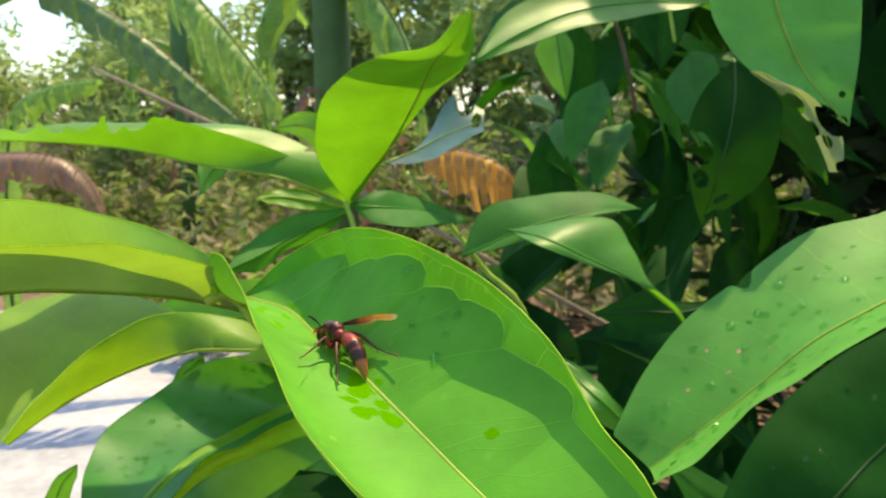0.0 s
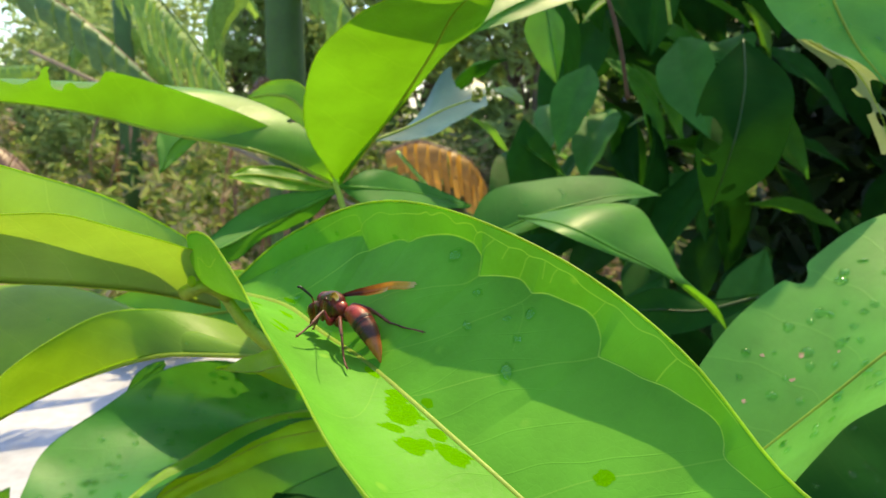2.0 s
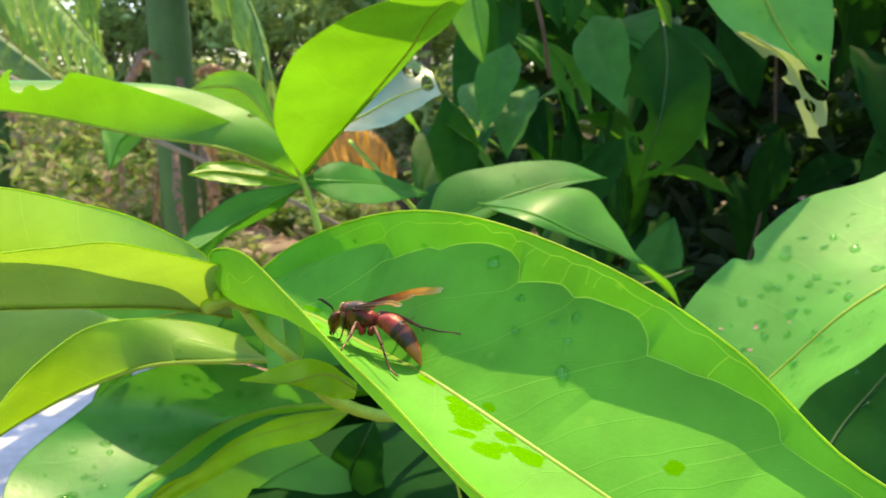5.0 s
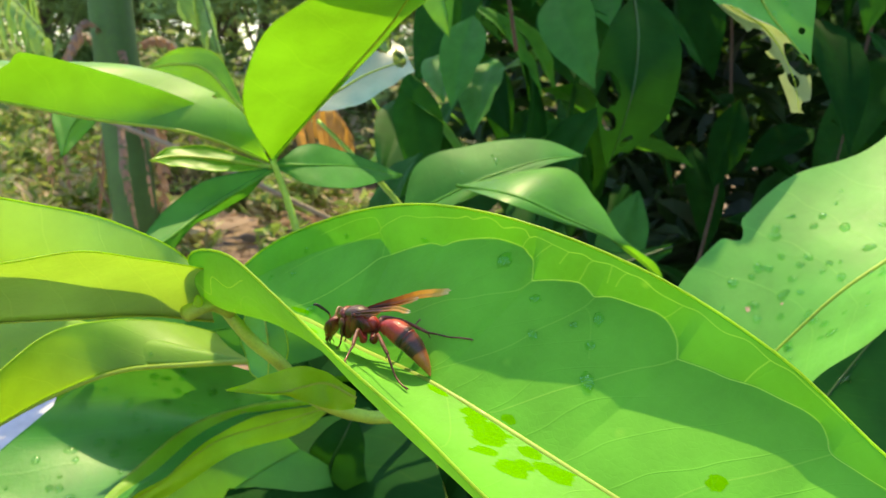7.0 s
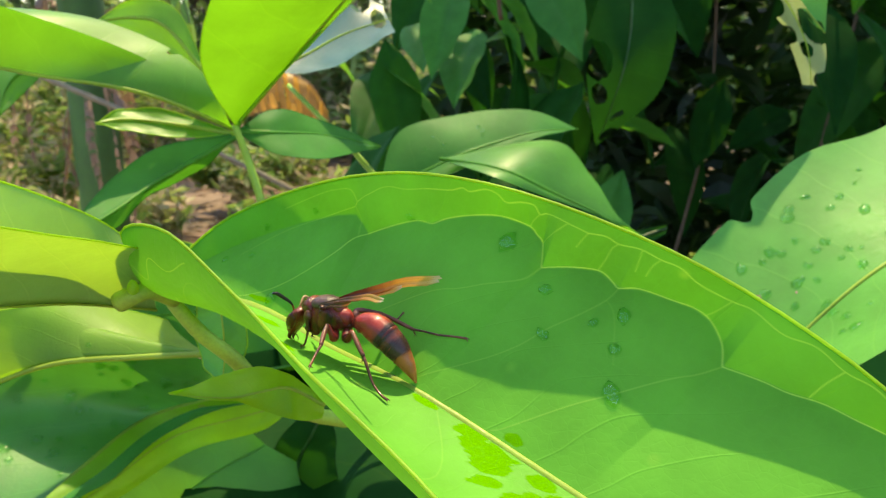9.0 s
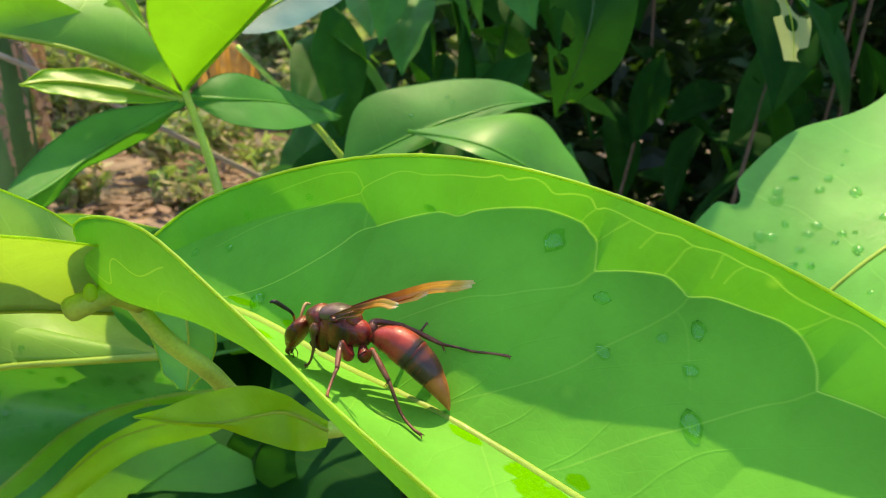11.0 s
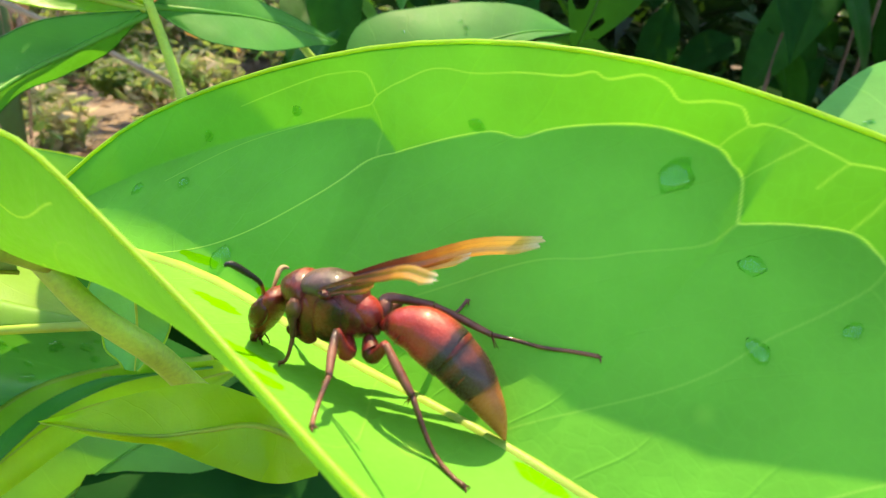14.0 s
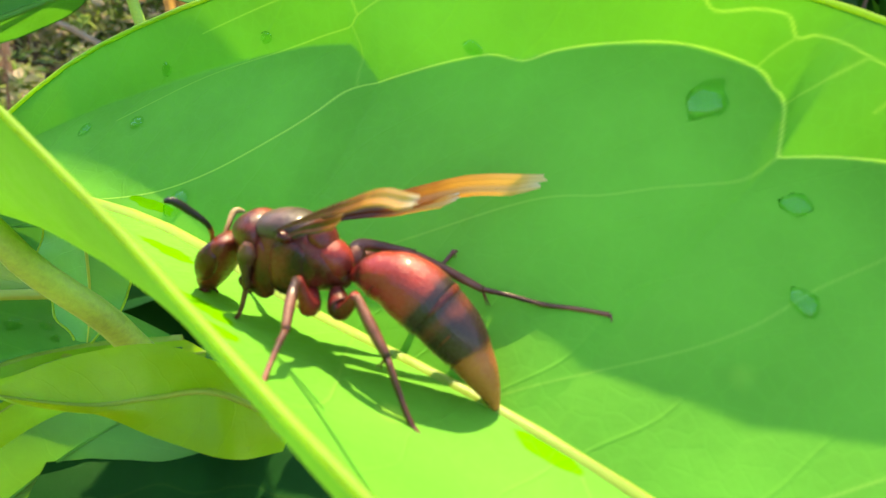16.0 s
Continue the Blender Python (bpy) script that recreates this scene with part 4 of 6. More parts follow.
# bright margin colour makes the bud look lit where it lies in shade
part("bud", bud, MARGIN, shrub, "pale green bud at a twig node")
node_path = spline([(-0.0768, 0.2640, 1.2352), (-0.0735, 0.2625, 1.2370), (-0.0702, 0.2640, 1.2372), (-0.0660, 0.2690, 1.2330)], 12)
part("petiole", tube(node_path, taper(12, 0.0022, 0.0017), 10), STEM, shrub, "swollen yellow-green base of the leaf stalk")


# ---- scattered leaves deeper in the shrub ----
def simple_leaf(length, width, droop, fold):
    """A leaf along +y from its base at the origin."""
    n = 7
    mid = [(0, length * k / (n - 1), -droop * (k / (n - 1)) ** 2) for k in range(n)]
    prof = [0.03, 0.55, 0.92, 1.0, 0.86, 0.5, 0.02]
    left = [(-width * w, m[1], m[2] + fold * width * w) for w, m in zip(prof, mid)]
    right = [(width * w, m[1], m[2] + fold * width * w) for w, m in zip(prof, mid)]
    return Leaf(left, mid, right, sag=0.05, wave=0.006, seed=int(length * 1000))


def build_depths():
    rnd = random.Random(5)
    kinds = []
    for length, width, droop, fold, mat in ((0.17, 0.034, 0.05, 0.3, LEAF_DARK_SHADE), (0.20, 0.042, 0.08, 0.15, LEAF_DARK_SHADE),
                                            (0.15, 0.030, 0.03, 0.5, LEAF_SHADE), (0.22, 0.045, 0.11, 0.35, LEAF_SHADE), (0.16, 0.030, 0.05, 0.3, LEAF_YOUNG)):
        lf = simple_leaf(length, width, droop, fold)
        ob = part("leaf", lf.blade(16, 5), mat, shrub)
        kinds.append(ob.data)
        bpy.data.objects.remove(ob)
    half_lit = []
    for length, width, droop, fold, mat in ((0.17, 0.034, 0.05, 0.3, LEAF_HALF_SHADE), (0.18, 0.040, 0.07, 0.2, LEAF_DARK_SHADE)):
        ob = part("leaf", simple_leaf(length, width, droop, fold).blade(16, 5), mat, shrub)
        half_lit.append(ob.data)
        bpy.data.objects.remove(ob)
    spots = []
    # the body of the shrub, and its crown on the sunny side, clear of the sunlit leaves in front
    while len(spots) < 420:
        x, y, z = rnd.uniform(0.05, 1.7), rnd.uniform(0.62, 1.55), rnd.uniform(0.45, 2.15)
        falls = y - (z - 1.25) * 0.49
        if x < 0.02 + 0.30 * (y - 0.45) or falls < 0.55 or (y < 0.92 and z > 1.0 and x < 0.85):
            continue
        spots.append((x, y, z))
    while len(spots) < 480:
        x, y, z = rnd.uniform(0.78, 1.6), rnd.uniform(0.30, 0.7), rnd.uniform(0.7, 2.0)
        if x - (z - 1.25) * 0.21 < 0.50:
            continue
        spots.append((x, y, z))
    for k in range(60):
        spots.append((rnd.uniform(-0.16, 0.36), rnd.uniform(0.47, 0.72), rnd.uniform(0.55, 1.0)))
    for k in range(44):
        spots.append((rnd.uniform(-0.13, 0.16), rnd.uniform(0.44, 0.62), rnd.uniform(0.86, 1.10)))
    for k in range(14):
        spots.append((rnd.uniform(-0.02, 0.22), rnd.uniform(0.55, 0.75), rnd.uniform(1.0, 1.2)))
    # an unseen thick crown towards the sun, added to shade the leaves below
    n = len(spots) + 330
    while len(spots) < n:
        x, y, z = rnd.uniform(0.25, 1.9), rnd.uniform(0.8, 2.0), rnd.uniform(1.5, 2.45)
        if y - (z - 1.25) * 0.49 < 0.58 and x - (z - 1.25) * 0.21 < 0.50:
            continue
        spots.append((x, y, z))
    # leaves coloured as if half lit, to close the view behind the blue-grey leaf
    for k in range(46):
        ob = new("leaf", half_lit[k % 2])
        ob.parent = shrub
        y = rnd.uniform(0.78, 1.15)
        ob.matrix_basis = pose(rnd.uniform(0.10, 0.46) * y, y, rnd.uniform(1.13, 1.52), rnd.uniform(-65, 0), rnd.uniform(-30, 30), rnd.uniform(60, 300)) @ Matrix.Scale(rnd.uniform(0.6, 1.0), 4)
    # sprays on the open side, in a brighter leaf colour to look sunlit
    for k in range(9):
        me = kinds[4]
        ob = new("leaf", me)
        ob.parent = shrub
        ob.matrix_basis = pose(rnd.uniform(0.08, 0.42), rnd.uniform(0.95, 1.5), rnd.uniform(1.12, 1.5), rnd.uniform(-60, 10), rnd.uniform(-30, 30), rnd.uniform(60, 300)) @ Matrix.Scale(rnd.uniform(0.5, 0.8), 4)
    kinds.pop()
    spots.sort(key=lambda s: s[0] ** 2 + s[1] ** 2 + (s[2] - 1.25) ** 2)
    rest = bmesh.new()
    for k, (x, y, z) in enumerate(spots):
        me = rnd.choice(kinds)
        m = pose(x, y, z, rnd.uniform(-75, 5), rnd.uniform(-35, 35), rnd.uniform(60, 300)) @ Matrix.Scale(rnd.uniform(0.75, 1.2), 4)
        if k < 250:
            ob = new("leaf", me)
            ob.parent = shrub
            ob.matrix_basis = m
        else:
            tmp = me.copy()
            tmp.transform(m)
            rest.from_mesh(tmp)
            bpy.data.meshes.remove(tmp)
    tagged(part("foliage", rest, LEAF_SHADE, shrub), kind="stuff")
    for k in range(5):
        x, y = rnd.uniform(0.8, 1.4), rnd.uniform(0.9, 1.4)
        path = [(x * 0.5 + 0.05, y * 0.6 + 0.3, 0.0), (x * 0.75, y * 0.9, 0.6), (x, y, 1.2), (x + rnd.uniform(-0.15, 0.2), y, 1.9)]
        part("stem", tube(spline(path, 20), taper(20, 0.005, 0.0015), 8), TWIG, shrub)


build_depths()


# ---- background ----
def pavement():
    bm = bmesh.new()
    bmesh.ops.create_grid(bm, x_segments=20, y_segments=20, size=0.5)
    for v in bm.verts:
        a, c = v.co.x + 0.5, v.co.y + 0.5
        p = Vector((0.0, 1.8, 0)).lerp(Vector((-1.0, 5.0, 0)), a).lerp(Vector((-1.9, 0.1, 0)).lerp(Vector((-6.0, 4.0, 0)), a), c)
        v.co = Vector((p.x, p.y, 0.1 + 0.01 * noise.noise(v.co * 7)))
    r = bmesh.ops.extrude_face_region(bm, geom=bm.faces[:])
    for v in [g for g in r["geom"] if isinstance(g, bmesh.types.BMVert)]:
        v.co.z -= 0.16
    bmesh.ops.recalc_face_normals(bm, faces=bm.faces)
    tagged(part("pavement", bm, CONCRETE), "sunlit pale concrete slab beside the shrub", "pavement", kind="structure")


CONCRETE = plain_mat("pale_concrete", (0.36, 0.36, 0.385), 0.85, 0.30, 2.2, 0.4, 0.004)
pavement()


def leaf_cloud(centres, per, size, rnd, slim=0.4):
    """Many small leaf quads round the given clump centres."""
    verts, faces = [], []
    for c, r in centres:
        for k in range(per):
            d = Vector((rnd.gauss(0, 1), rnd.gauss(0, 1), rnd.gauss(0, 0.8)))
            d = d.normalized() * r * rnd.random() ** 0.45
            p = Vector(c) + d
            a = Vector((rnd.gauss(0, 1), rnd.gauss(0, 1), rnd.gauss(0, 0.6))).normalized()
            b = a.cross(Vector((rnd.gauss(0, 1), rnd.gauss(0, 1), rnd.gauss(0, 1)))).normalized()
            s = size * rnd.uniform(0.35, 1.4)
            thin = slim * rnd.uniform(0.35, 1.2)
            i = len(verts)
            n = a.cross(b) * s * 0.25
            verts += [p - a * s, p - a * s * 0.25 + b * s * thin - n, p + a * s * 0.4 + b * s * thin * 0.7 - n, p + a * s,
                      p + a * s * 0.4 - b * s * thin * 0.7 - n, p - a * s * 0.25 - b * s * thin - n, p + a * s * 0.1]
            faces += [(i, i + 1, i + 6), (i + 1, i + 2, i + 6), (i + 2, i + 3, i + 6), (i + 3, i + 4, i + 6), (i + 4, i + 5, i + 6), (i + 5, i, i + 6)]
    me = bpy.data.meshes.new("crown")
    me.from_pydata([tuple(v) for v in verts], [], faces)
    return me


def foliage_mat(name, base, through, thin=0.35, mass_scale=1.1, straw=None):
    n = Nodes(name)
    rnd_island = n.node("ShaderNodeNewGeometry").outputs["Random Per Island"]
    col = n.mix(rnd_island, [c * 0.7 for c in base], [c * 1.4 for c in base])
    # shadow gaps between clumps are painted in as darker masses
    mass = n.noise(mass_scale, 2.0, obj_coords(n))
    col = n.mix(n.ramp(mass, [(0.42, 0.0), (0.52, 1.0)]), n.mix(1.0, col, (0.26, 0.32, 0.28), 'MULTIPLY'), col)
    if straw:
        col = n.mix(n.ramp(n.noise(mass_scale * 1.7, 2.0, obj_coords(n)), [(0.44, 0.0), (0.54, 0.9)]), col, straw)
    n.put(n.bsdf.inputs["Base Color"], col)
    n.bsdf.inputs["Roughness"].default_value = 0.55
    n.bsdf.inputs["Specular IOR Level"].default_value = 0.15
    tr = n.node("ShaderNodeBsdfTranslucent", {"Color": (*through, 1)})
    m = n.node("ShaderNodeMixShader", {0: thin, 1: n.bsdf.outputs[0], 2: tr.outputs[0]})
    n.t.links.new(m.outputs[0], n.out.inputs[0])
    return n.mat


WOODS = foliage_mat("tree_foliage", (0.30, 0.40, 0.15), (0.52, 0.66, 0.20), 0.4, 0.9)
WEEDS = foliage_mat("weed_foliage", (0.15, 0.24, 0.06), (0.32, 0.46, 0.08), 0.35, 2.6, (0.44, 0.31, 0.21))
HEDGE_SHADE = foliage_mat("hedge_shade_foliage", (0.016, 0.045, 0.012), (0.05, 0.13, 0.01), 0.2)
LITTER = foliage_mat("leaf_litter", (0.22, 0.14, 0.09), (0.30, 0.18, 0.08), 0.2)
BARK = plain_mat("bark", (0.16, 0.12, 0.09), 0.9, 0.35, 8, 0.8, 0.01)


def tree(height, seed, label):
    rnd = random.Random(seed)
    ob = tagged(new("tree"), label, "tree", group="far trees")
    path = [(0, 0, 0), (rnd.uniform(-0.1, 0.1), 0.05, height * 0.35), (rnd.uniform(-0.3, 0.3), 0, height * 0.75)]
    part("trunk", tube(spline(path, 10), taper(10, height * 0.03, height * 0.01), 8), BARK, ob)
    cs = []
    for k in range(34):
        a = rnd.uniform(0, 2 * math.pi)
        h = rnd.uniform(0.05, 1.0)
        r = height * 0.42 * math.sqrt(max(0.10, 1 - (h * 1.5 - 0.65) ** 2)) * rnd.uniform(0.3, 1.0)
        cs.append(((math.cos(a) * r, math.sin(a) * r, height * h), height * rnd.uniform(0.09, 0.18)))
        if k % 4 == 0:
            part("limb", tube([(0, 0, height * h * 0.55), (math.cos(a) * r * 0.9, math.sin(a) * r * 0.9, height * h)], [height * 0.008, height * 0.003], 5), BARK, ob)
    crown = new("crown", leaf_cloud(cs, 130, height * 0.026, rnd))
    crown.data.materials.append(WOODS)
    crown.parent = ob
    return ob


def woods():
    rnd = random.Random(11)
    kinds = [tree(2.75, 1, "leafy green tree at the edge of the clearing"), tree(3.3, 2, "tall leafy green tree at the edge of the clearing"),
             tree(3.7, 3, "tall leafy green tree at the edge of the clearing")]
    for k, ob in enumerate(kinds):
        ob.matrix_basis = pose(-7.5 + 3.0 * k, 12.0 + k, 0)
    for k in range(38):
        x = -12.5 + k * 0.66 + rnd.uniform(-0.4, 0.4)
        y = rnd.uniform(9.5, 14.5)
        low = x / y < -0.33
        copy_thing(kinds[0 if low else 1 + k % 2], pose(x, y, 0, 0, 0, rnd.uniform(0, 360)))


woods()


def undergrowth():
    rnd = random.Random(21)
    cs = []
    for k in range(230):
        x = rnd.uniform(-7, 4)
        y = rnd.uniform(7.2 if -0.9 < x < 1.3 else 5.6, 9.5)
        cs.append(((x, y, rnd.uniform(0.1, 1.25) * rnd.random() ** 0.4), rnd.uniform(0.2, 0.5)))
    for k in range(60):
        x, y = rnd.uniform(-1.9, 2.4), rnd.uniform(2.6, 5.6)
        if x < -0.3 - (y - 2.3) * 0.8 or -0.7 < x < 1.1:
            continue
        cs.append(((x, y, rnd.uniform(0.05, 0.5)), rnd.uniform(0.15, 0.35)))
    for k in range(16):
        cs.append(((rnd.uniform(-0.7, 0.9), rnd.uniform(4.6, 7.2), rnd.uniform(0.05, 0.35)), rnd.uniform(0.12, 0.3)))
    ob = new("undergrowth", leaf_cloud(cs, 170, 0.058, rnd))
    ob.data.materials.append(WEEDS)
    tagged(ob, "tangled sunlit green and straw-coloured undergrowth", "undergrowth", kind="stuff")
    cs = [((rnd.uniform(-0.6, 2.2), rnd.uniform(1.2, 8.0), 0.03), 0.35) for k in range(150)]
    me = leaf_cloud(cs, 30, 0.07, rnd, 0.45)
    for v in me.vertices:
        v.co.z = 0.06 + abs(v.co.z) * 0.18
    ob = new("leaf_litter", me)
    me.materials.append(LITTER)
    tagged(ob, "fallen brown and pinkish dry leaves on the soil", "leaf litter", kind="stuff")
    # bushes added behind the shrub, their shade put into a near-black green
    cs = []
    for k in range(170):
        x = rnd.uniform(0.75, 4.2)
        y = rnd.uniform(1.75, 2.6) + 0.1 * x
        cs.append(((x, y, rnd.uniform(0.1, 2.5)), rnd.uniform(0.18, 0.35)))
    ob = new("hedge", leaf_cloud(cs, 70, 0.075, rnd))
    ob.data.materials.append(HEDGE_SHADE)
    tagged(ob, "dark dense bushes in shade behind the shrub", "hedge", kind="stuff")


undergrowth()


# ---- banana plants ----
BANANA = leaf_mat("banana_leaf", (0.17, 0.33, 0.07), (0.35, 0.56, 0.07), 0.4, veins=40.0)
BANANA_DRY = leaf_mat("banana_dry", (0.25, 0.155, 0.10), (0.34, 0.20, 0.09), 0.3, veins=30.0)
BANANA_YELLOW = leaf_mat("banana_yellow", (0.46, 0.26, 0.06), (0.58, 0.33, 0.05), 0.40, veins=7.0, vein_mix=0.5)
# banana leaf copy with the shade of its underside in the colour
BANANA_SHADE = leaf_mat("banana_shade", (0.10, 0.20, 0.07), (0.20, 0.36, 0.05), 0.3, veins=40.0)
PSEUDO = plain_mat("banana_stem", (0.045, 0.11, 0.018), 0.7, 0.3, 4, 0.3, 0.01)


def frond(parent, spine, width, hang, strips, material, seed, tear=0.25, split=False):
    """A torn banana leaf: a midrib with strips on both sides that hang down."""
    rnd = random.Random(seed)
    pts = spline(spine, strips + 1)
    rib = tube(pts, taper(len(pts), 0.018 * width / 0.25, 0.005 * width / 0.25), 6)
    rib_mat = PSEUDO if material is BANANA else BANANA_DRY
    if split:
        ob = part("midrib", rib, rib_mat, parent)
    blade_bm = bmesh.new()
    uvl = blade_bm.loops.layers.uv.new("uv")
    for side in (-1, 1):
        for i in range(strips):
            if split:
                blade_bm = bmesh.new()
                uvl = blade_bm.loops.layers.uv.new("uv")
            u = (i + 0.5) / strips
            w = width * math.sin(math.pi * (0.06 + 0.90 * u)) ** 0.6 * rnd.uniform(0.8, 1.0)
            a, b = pts[i], pts[i + 1].lerp(pts[i], tear * rnd.random())
            d = (b - a).normalized()
            out = d.cross(Vector((0, 0, 1)))
            out = (out if out.length > 0.05 else Vector((1, 0, 0))).normalized() * side
            h = hang * rnd.uniform(0.7, 1.3)
            prev = None
            for k in range(5):
                f = k / 4
                off = out * (w * math.sin(min(1.2, f * 1.5) * 1.0) * (1 - 0.45 * h * f)) + Vector((0, 0, -1)) * (w * h * f * f) + d * (w * 0.25 * f)
                cur = (blade_bm.verts.new(a + off), blade_bm.verts.new(b + off))
                if prev:
                    fc = blade_bm.faces.new((prev[0], prev[1], cur[1], cur[0]))
                    for lp, q in zip(fc.loops, ((u, f - 0.25), (u, f - 0.25), (u, f), (u, f))):
                        lp[uvl].uv = (q[0], q[1] * side)
                prev = cur
            if split:
                part("leaf_strip", blade_bm, material, ob)
    if split:
        return ob
    ob = part("frond", blade_bm, material, parent)
    part("midrib", rib, rib_mat, ob)
    return ob


def banana_plant():
    ob = tagged(new("banana_plant"), "green banana plant with torn hanging leaves", "banana plant")
    part("trunk", tube([(0.02, 0, 0.0), (0.01, 0, 0.9), (0, 0, 1.7), (-0.02, 0, 2.6)], [0.10, 0.095, 0.085, 0.06], 16), PSEUDO, ob)
    frond(ob, [(-0.02, 0.1, 1.95), (-0.2, 0.2, 2.0), (-0.37, 0.25, 1.75), (-0.36, 0.28, 1.5), (-0.38, 0.3, 1.2)], 0.13, 1.6, 14, BANANA, 3, 0.08)
    frond(ob, [(0.0, 0, 1.9), (0.1, -0.05, 2.0), (0.24, -0.1, 1.80), (0.35, -0.15, 1.6), (0.42, -0.2, 1.3)], 0.17, 1.6, 14, BANANA, 4, 0.1)
    frond(ob, [(0, 0.05, 2.2), (0.3, -0.2, 2.7), (0.8, -0.3, 2.7), (1.2, -0.4, 2.2)], 0.28, 0.5, 18, BANANA, 9, 0.2)
    rnd = random.Random(31)
    for k in range(11):
        # withered leaves that hang round the trunk
        c, d, z, r = math.cos(k * 2.4), math.sin(k * 2.4), rnd.uniform(0.90, 1.40), rnd.uniform(0.11, 0.34)
        sway = rnd.uniform(-0.08, 0.08)
        frond(ob, [(0.05 * c, 0.05 * d, z), (0.6 * r * c, 0.6 * r * d, z + 0.05), (r * c, r * d, z - 0.12), (1.1 * r * c + sway, 1.1 * r * d, z - 0.36), (1.05 * r * c + 1.6 * sway, 1.05 * r * d, z - 0.60)],
              rnd.uniform(0.025, 0.055), 1.0, 20, BANANA_DRY, 40 + k, 0.6)
    ob.matrix_basis = pose(-0.50, 3.6, 0)
    for x, y, turn in ((-2.4, 7.2, 50), (2.9, 5.6, 250)):
        copy_thing(ob, pose(x, y, 0, 0, 0, turn))
    side = tagged(new("banana_plant"), "banana plant with two torn pale leaves arching over", "banana plant")
    part("trunk", tube([(-2.48, 3.9, 0.0), (-2.46, 3.9, 1.0), (-2.45, 3.9, 2.0), (-2.44, 3.9, 2.4)], [0.10, 0.09, 0.075, 0.05], 14), PSEUDO, side)
    frond(side, [(-2.45, 3.9, 2.2), (-2.0, 3.8, 2.55), (-1.5, 3.7, 2.35), (-1.09, 3.5, 1.84), (-0.95, 3.45, 1.68), (-0.82, 3.4, 1.52), (-0.70, 3.35, 1.36)], 0.17, 1.5, 34, BANANA, 1, 0.4, split=True)
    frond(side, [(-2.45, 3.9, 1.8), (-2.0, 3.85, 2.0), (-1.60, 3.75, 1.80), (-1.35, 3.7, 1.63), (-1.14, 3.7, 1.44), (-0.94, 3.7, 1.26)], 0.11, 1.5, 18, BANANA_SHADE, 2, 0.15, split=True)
    low = tagged(new("banana_sapling"), "young banana leaf bending over the undergrowth", "banana plant")
    frond(low, [(-2.45, 4.2, 0.0), (-2.35, 4.1, 0.9), (-2.2, 4.0, 1.33), (-2.0, 4.0, 1.46), (-1.76, 4.0, 1.49)], 0.14, 0.9, 30, BANANA, 6, 0.1, split=True)
    dry = tagged(new("dry_frond"), "dry brown drooping frond", "frond")
    frond(dry, [(-1.80, 2.4, 0.02), (-1.75, 2.3, 0.6), (-1.55, 2.2, 1.08), (-1.33, 2.2, 1.185), (-1.12, 2.2, 1.19), (-1.02, 2.2, 1.12), (-0.98, 2.2, 1.02)], 0.10, 0.9, 50, BANANA_DRY, 7, 0.35, split=True)
    yel = tagged(new("dry_banana_leaf"), "yellow and orange dying banana leaf hanging in strips", "leaf")
    frond(yel, [(-0.03, 1.64, 1.205), (0.03, 1.61, 1.228), (0.09, 1.58, 1.215), (0.14, 1.56, 1.19), (0.17, 1.55, 1.14)], 0.062, 1.7, 11, BANANA_YELLOW, 8, 0.55, split=True)
    pole = part("pole", tube([(-1.16, 2.6, 1.46), (-1.0, 2.6, 1.385), (-0.55, 2.6, 1.17), (-0.1, 2.62, 0.95), (0.6, 2.65, 0.55), (1.35, 2.7, 0.02)], [0.006, 0.007, 0.008, 0.008, 0.010, 0.012], 8), TWIG_PALE)
    tagged(pole, "thin pale bare branch slanting through the undergrowth", "branch")


TWIG_PALE = plain_mat("pale_twig", (0.26, 0.21, 0.13), 0.8, 0.25, 20, 0.5, 0.002)
banana_plant()


# ---- dead spots ----
def skin(leaf, u, v, lift):
    """A place lifted off the leaf, and the normal there."""
    a, b = leaf.at(u + 0.004, v) - leaf.at(u - 0.004, v), leaf.at(u, v + 0.02) - leaf.at(u, v - 0.02)
    nrm = a.cross(b).normalized()
    if nrm.z < 0:
        nrm = -nrm
    return leaf.at(u, v) + nrm * lift, nrm


def build_blemishes():
    rnd = random.Random(4)
    for u, v, r in ((0.66, -0.42, 0.0016), (0.70, -0.30, 0.0010), (0.72, -0.62, 0.0009), (0.80, -0.45, 0.0010), (0.60, -0.25, 0.0007)):
        bm = bmesh.new()
        p, nrm = skin(LEAF_D, u, v, 0.0002)
        x = nrm.orthogonal().normalized()
        y = nrm.cross(x)
        rim = [bm.verts.new(p + (x * math.cos(a) + y * math.sin(a)) * r * rnd.uniform(0.4, 1.2)) for a in [2 * math.pi * k / 12 for k in range(12)]]
        bm.faces.new(rim)
        part("blemish", bm, BLEMISH, shrub, "small pinkish brown dead spot on a leaf")


BLEMISH = plain_mat("dead_spot", (0.42, 0.26, 0.17), 0.8, 0.4, 600, 0.3, 0.0003)
build_blemishes()


# ---- water drops ----
WATER = Nodes("water")
WATER.bsdf.inputs["Base Color"].default_value = (0.97, 1.0, 0.97, 1)
WATER.bsdf.inputs["Roughness"].default_value = 0.03
WATER.bsdf.inputs["IOR"].default_value = 1.33
WATER.bsdf.inputs["Transmission Weight"].default_value = 1.0
clear = WATER.node("ShaderNodeBsdfTransparent", {"Color": (0.72, 0.97, 0.62, 1)})
film_mix = WATER.node("ShaderNodeMixShader", {0: 0.55, 1: WATER.bsdf.outputs[0], 2: clear.outputs[0]})
sparkle = WATER.node("ShaderNodeBsdfGlossy", {"Color": (0.95, 1, 0.9, 1), "Roughness": 0.12})
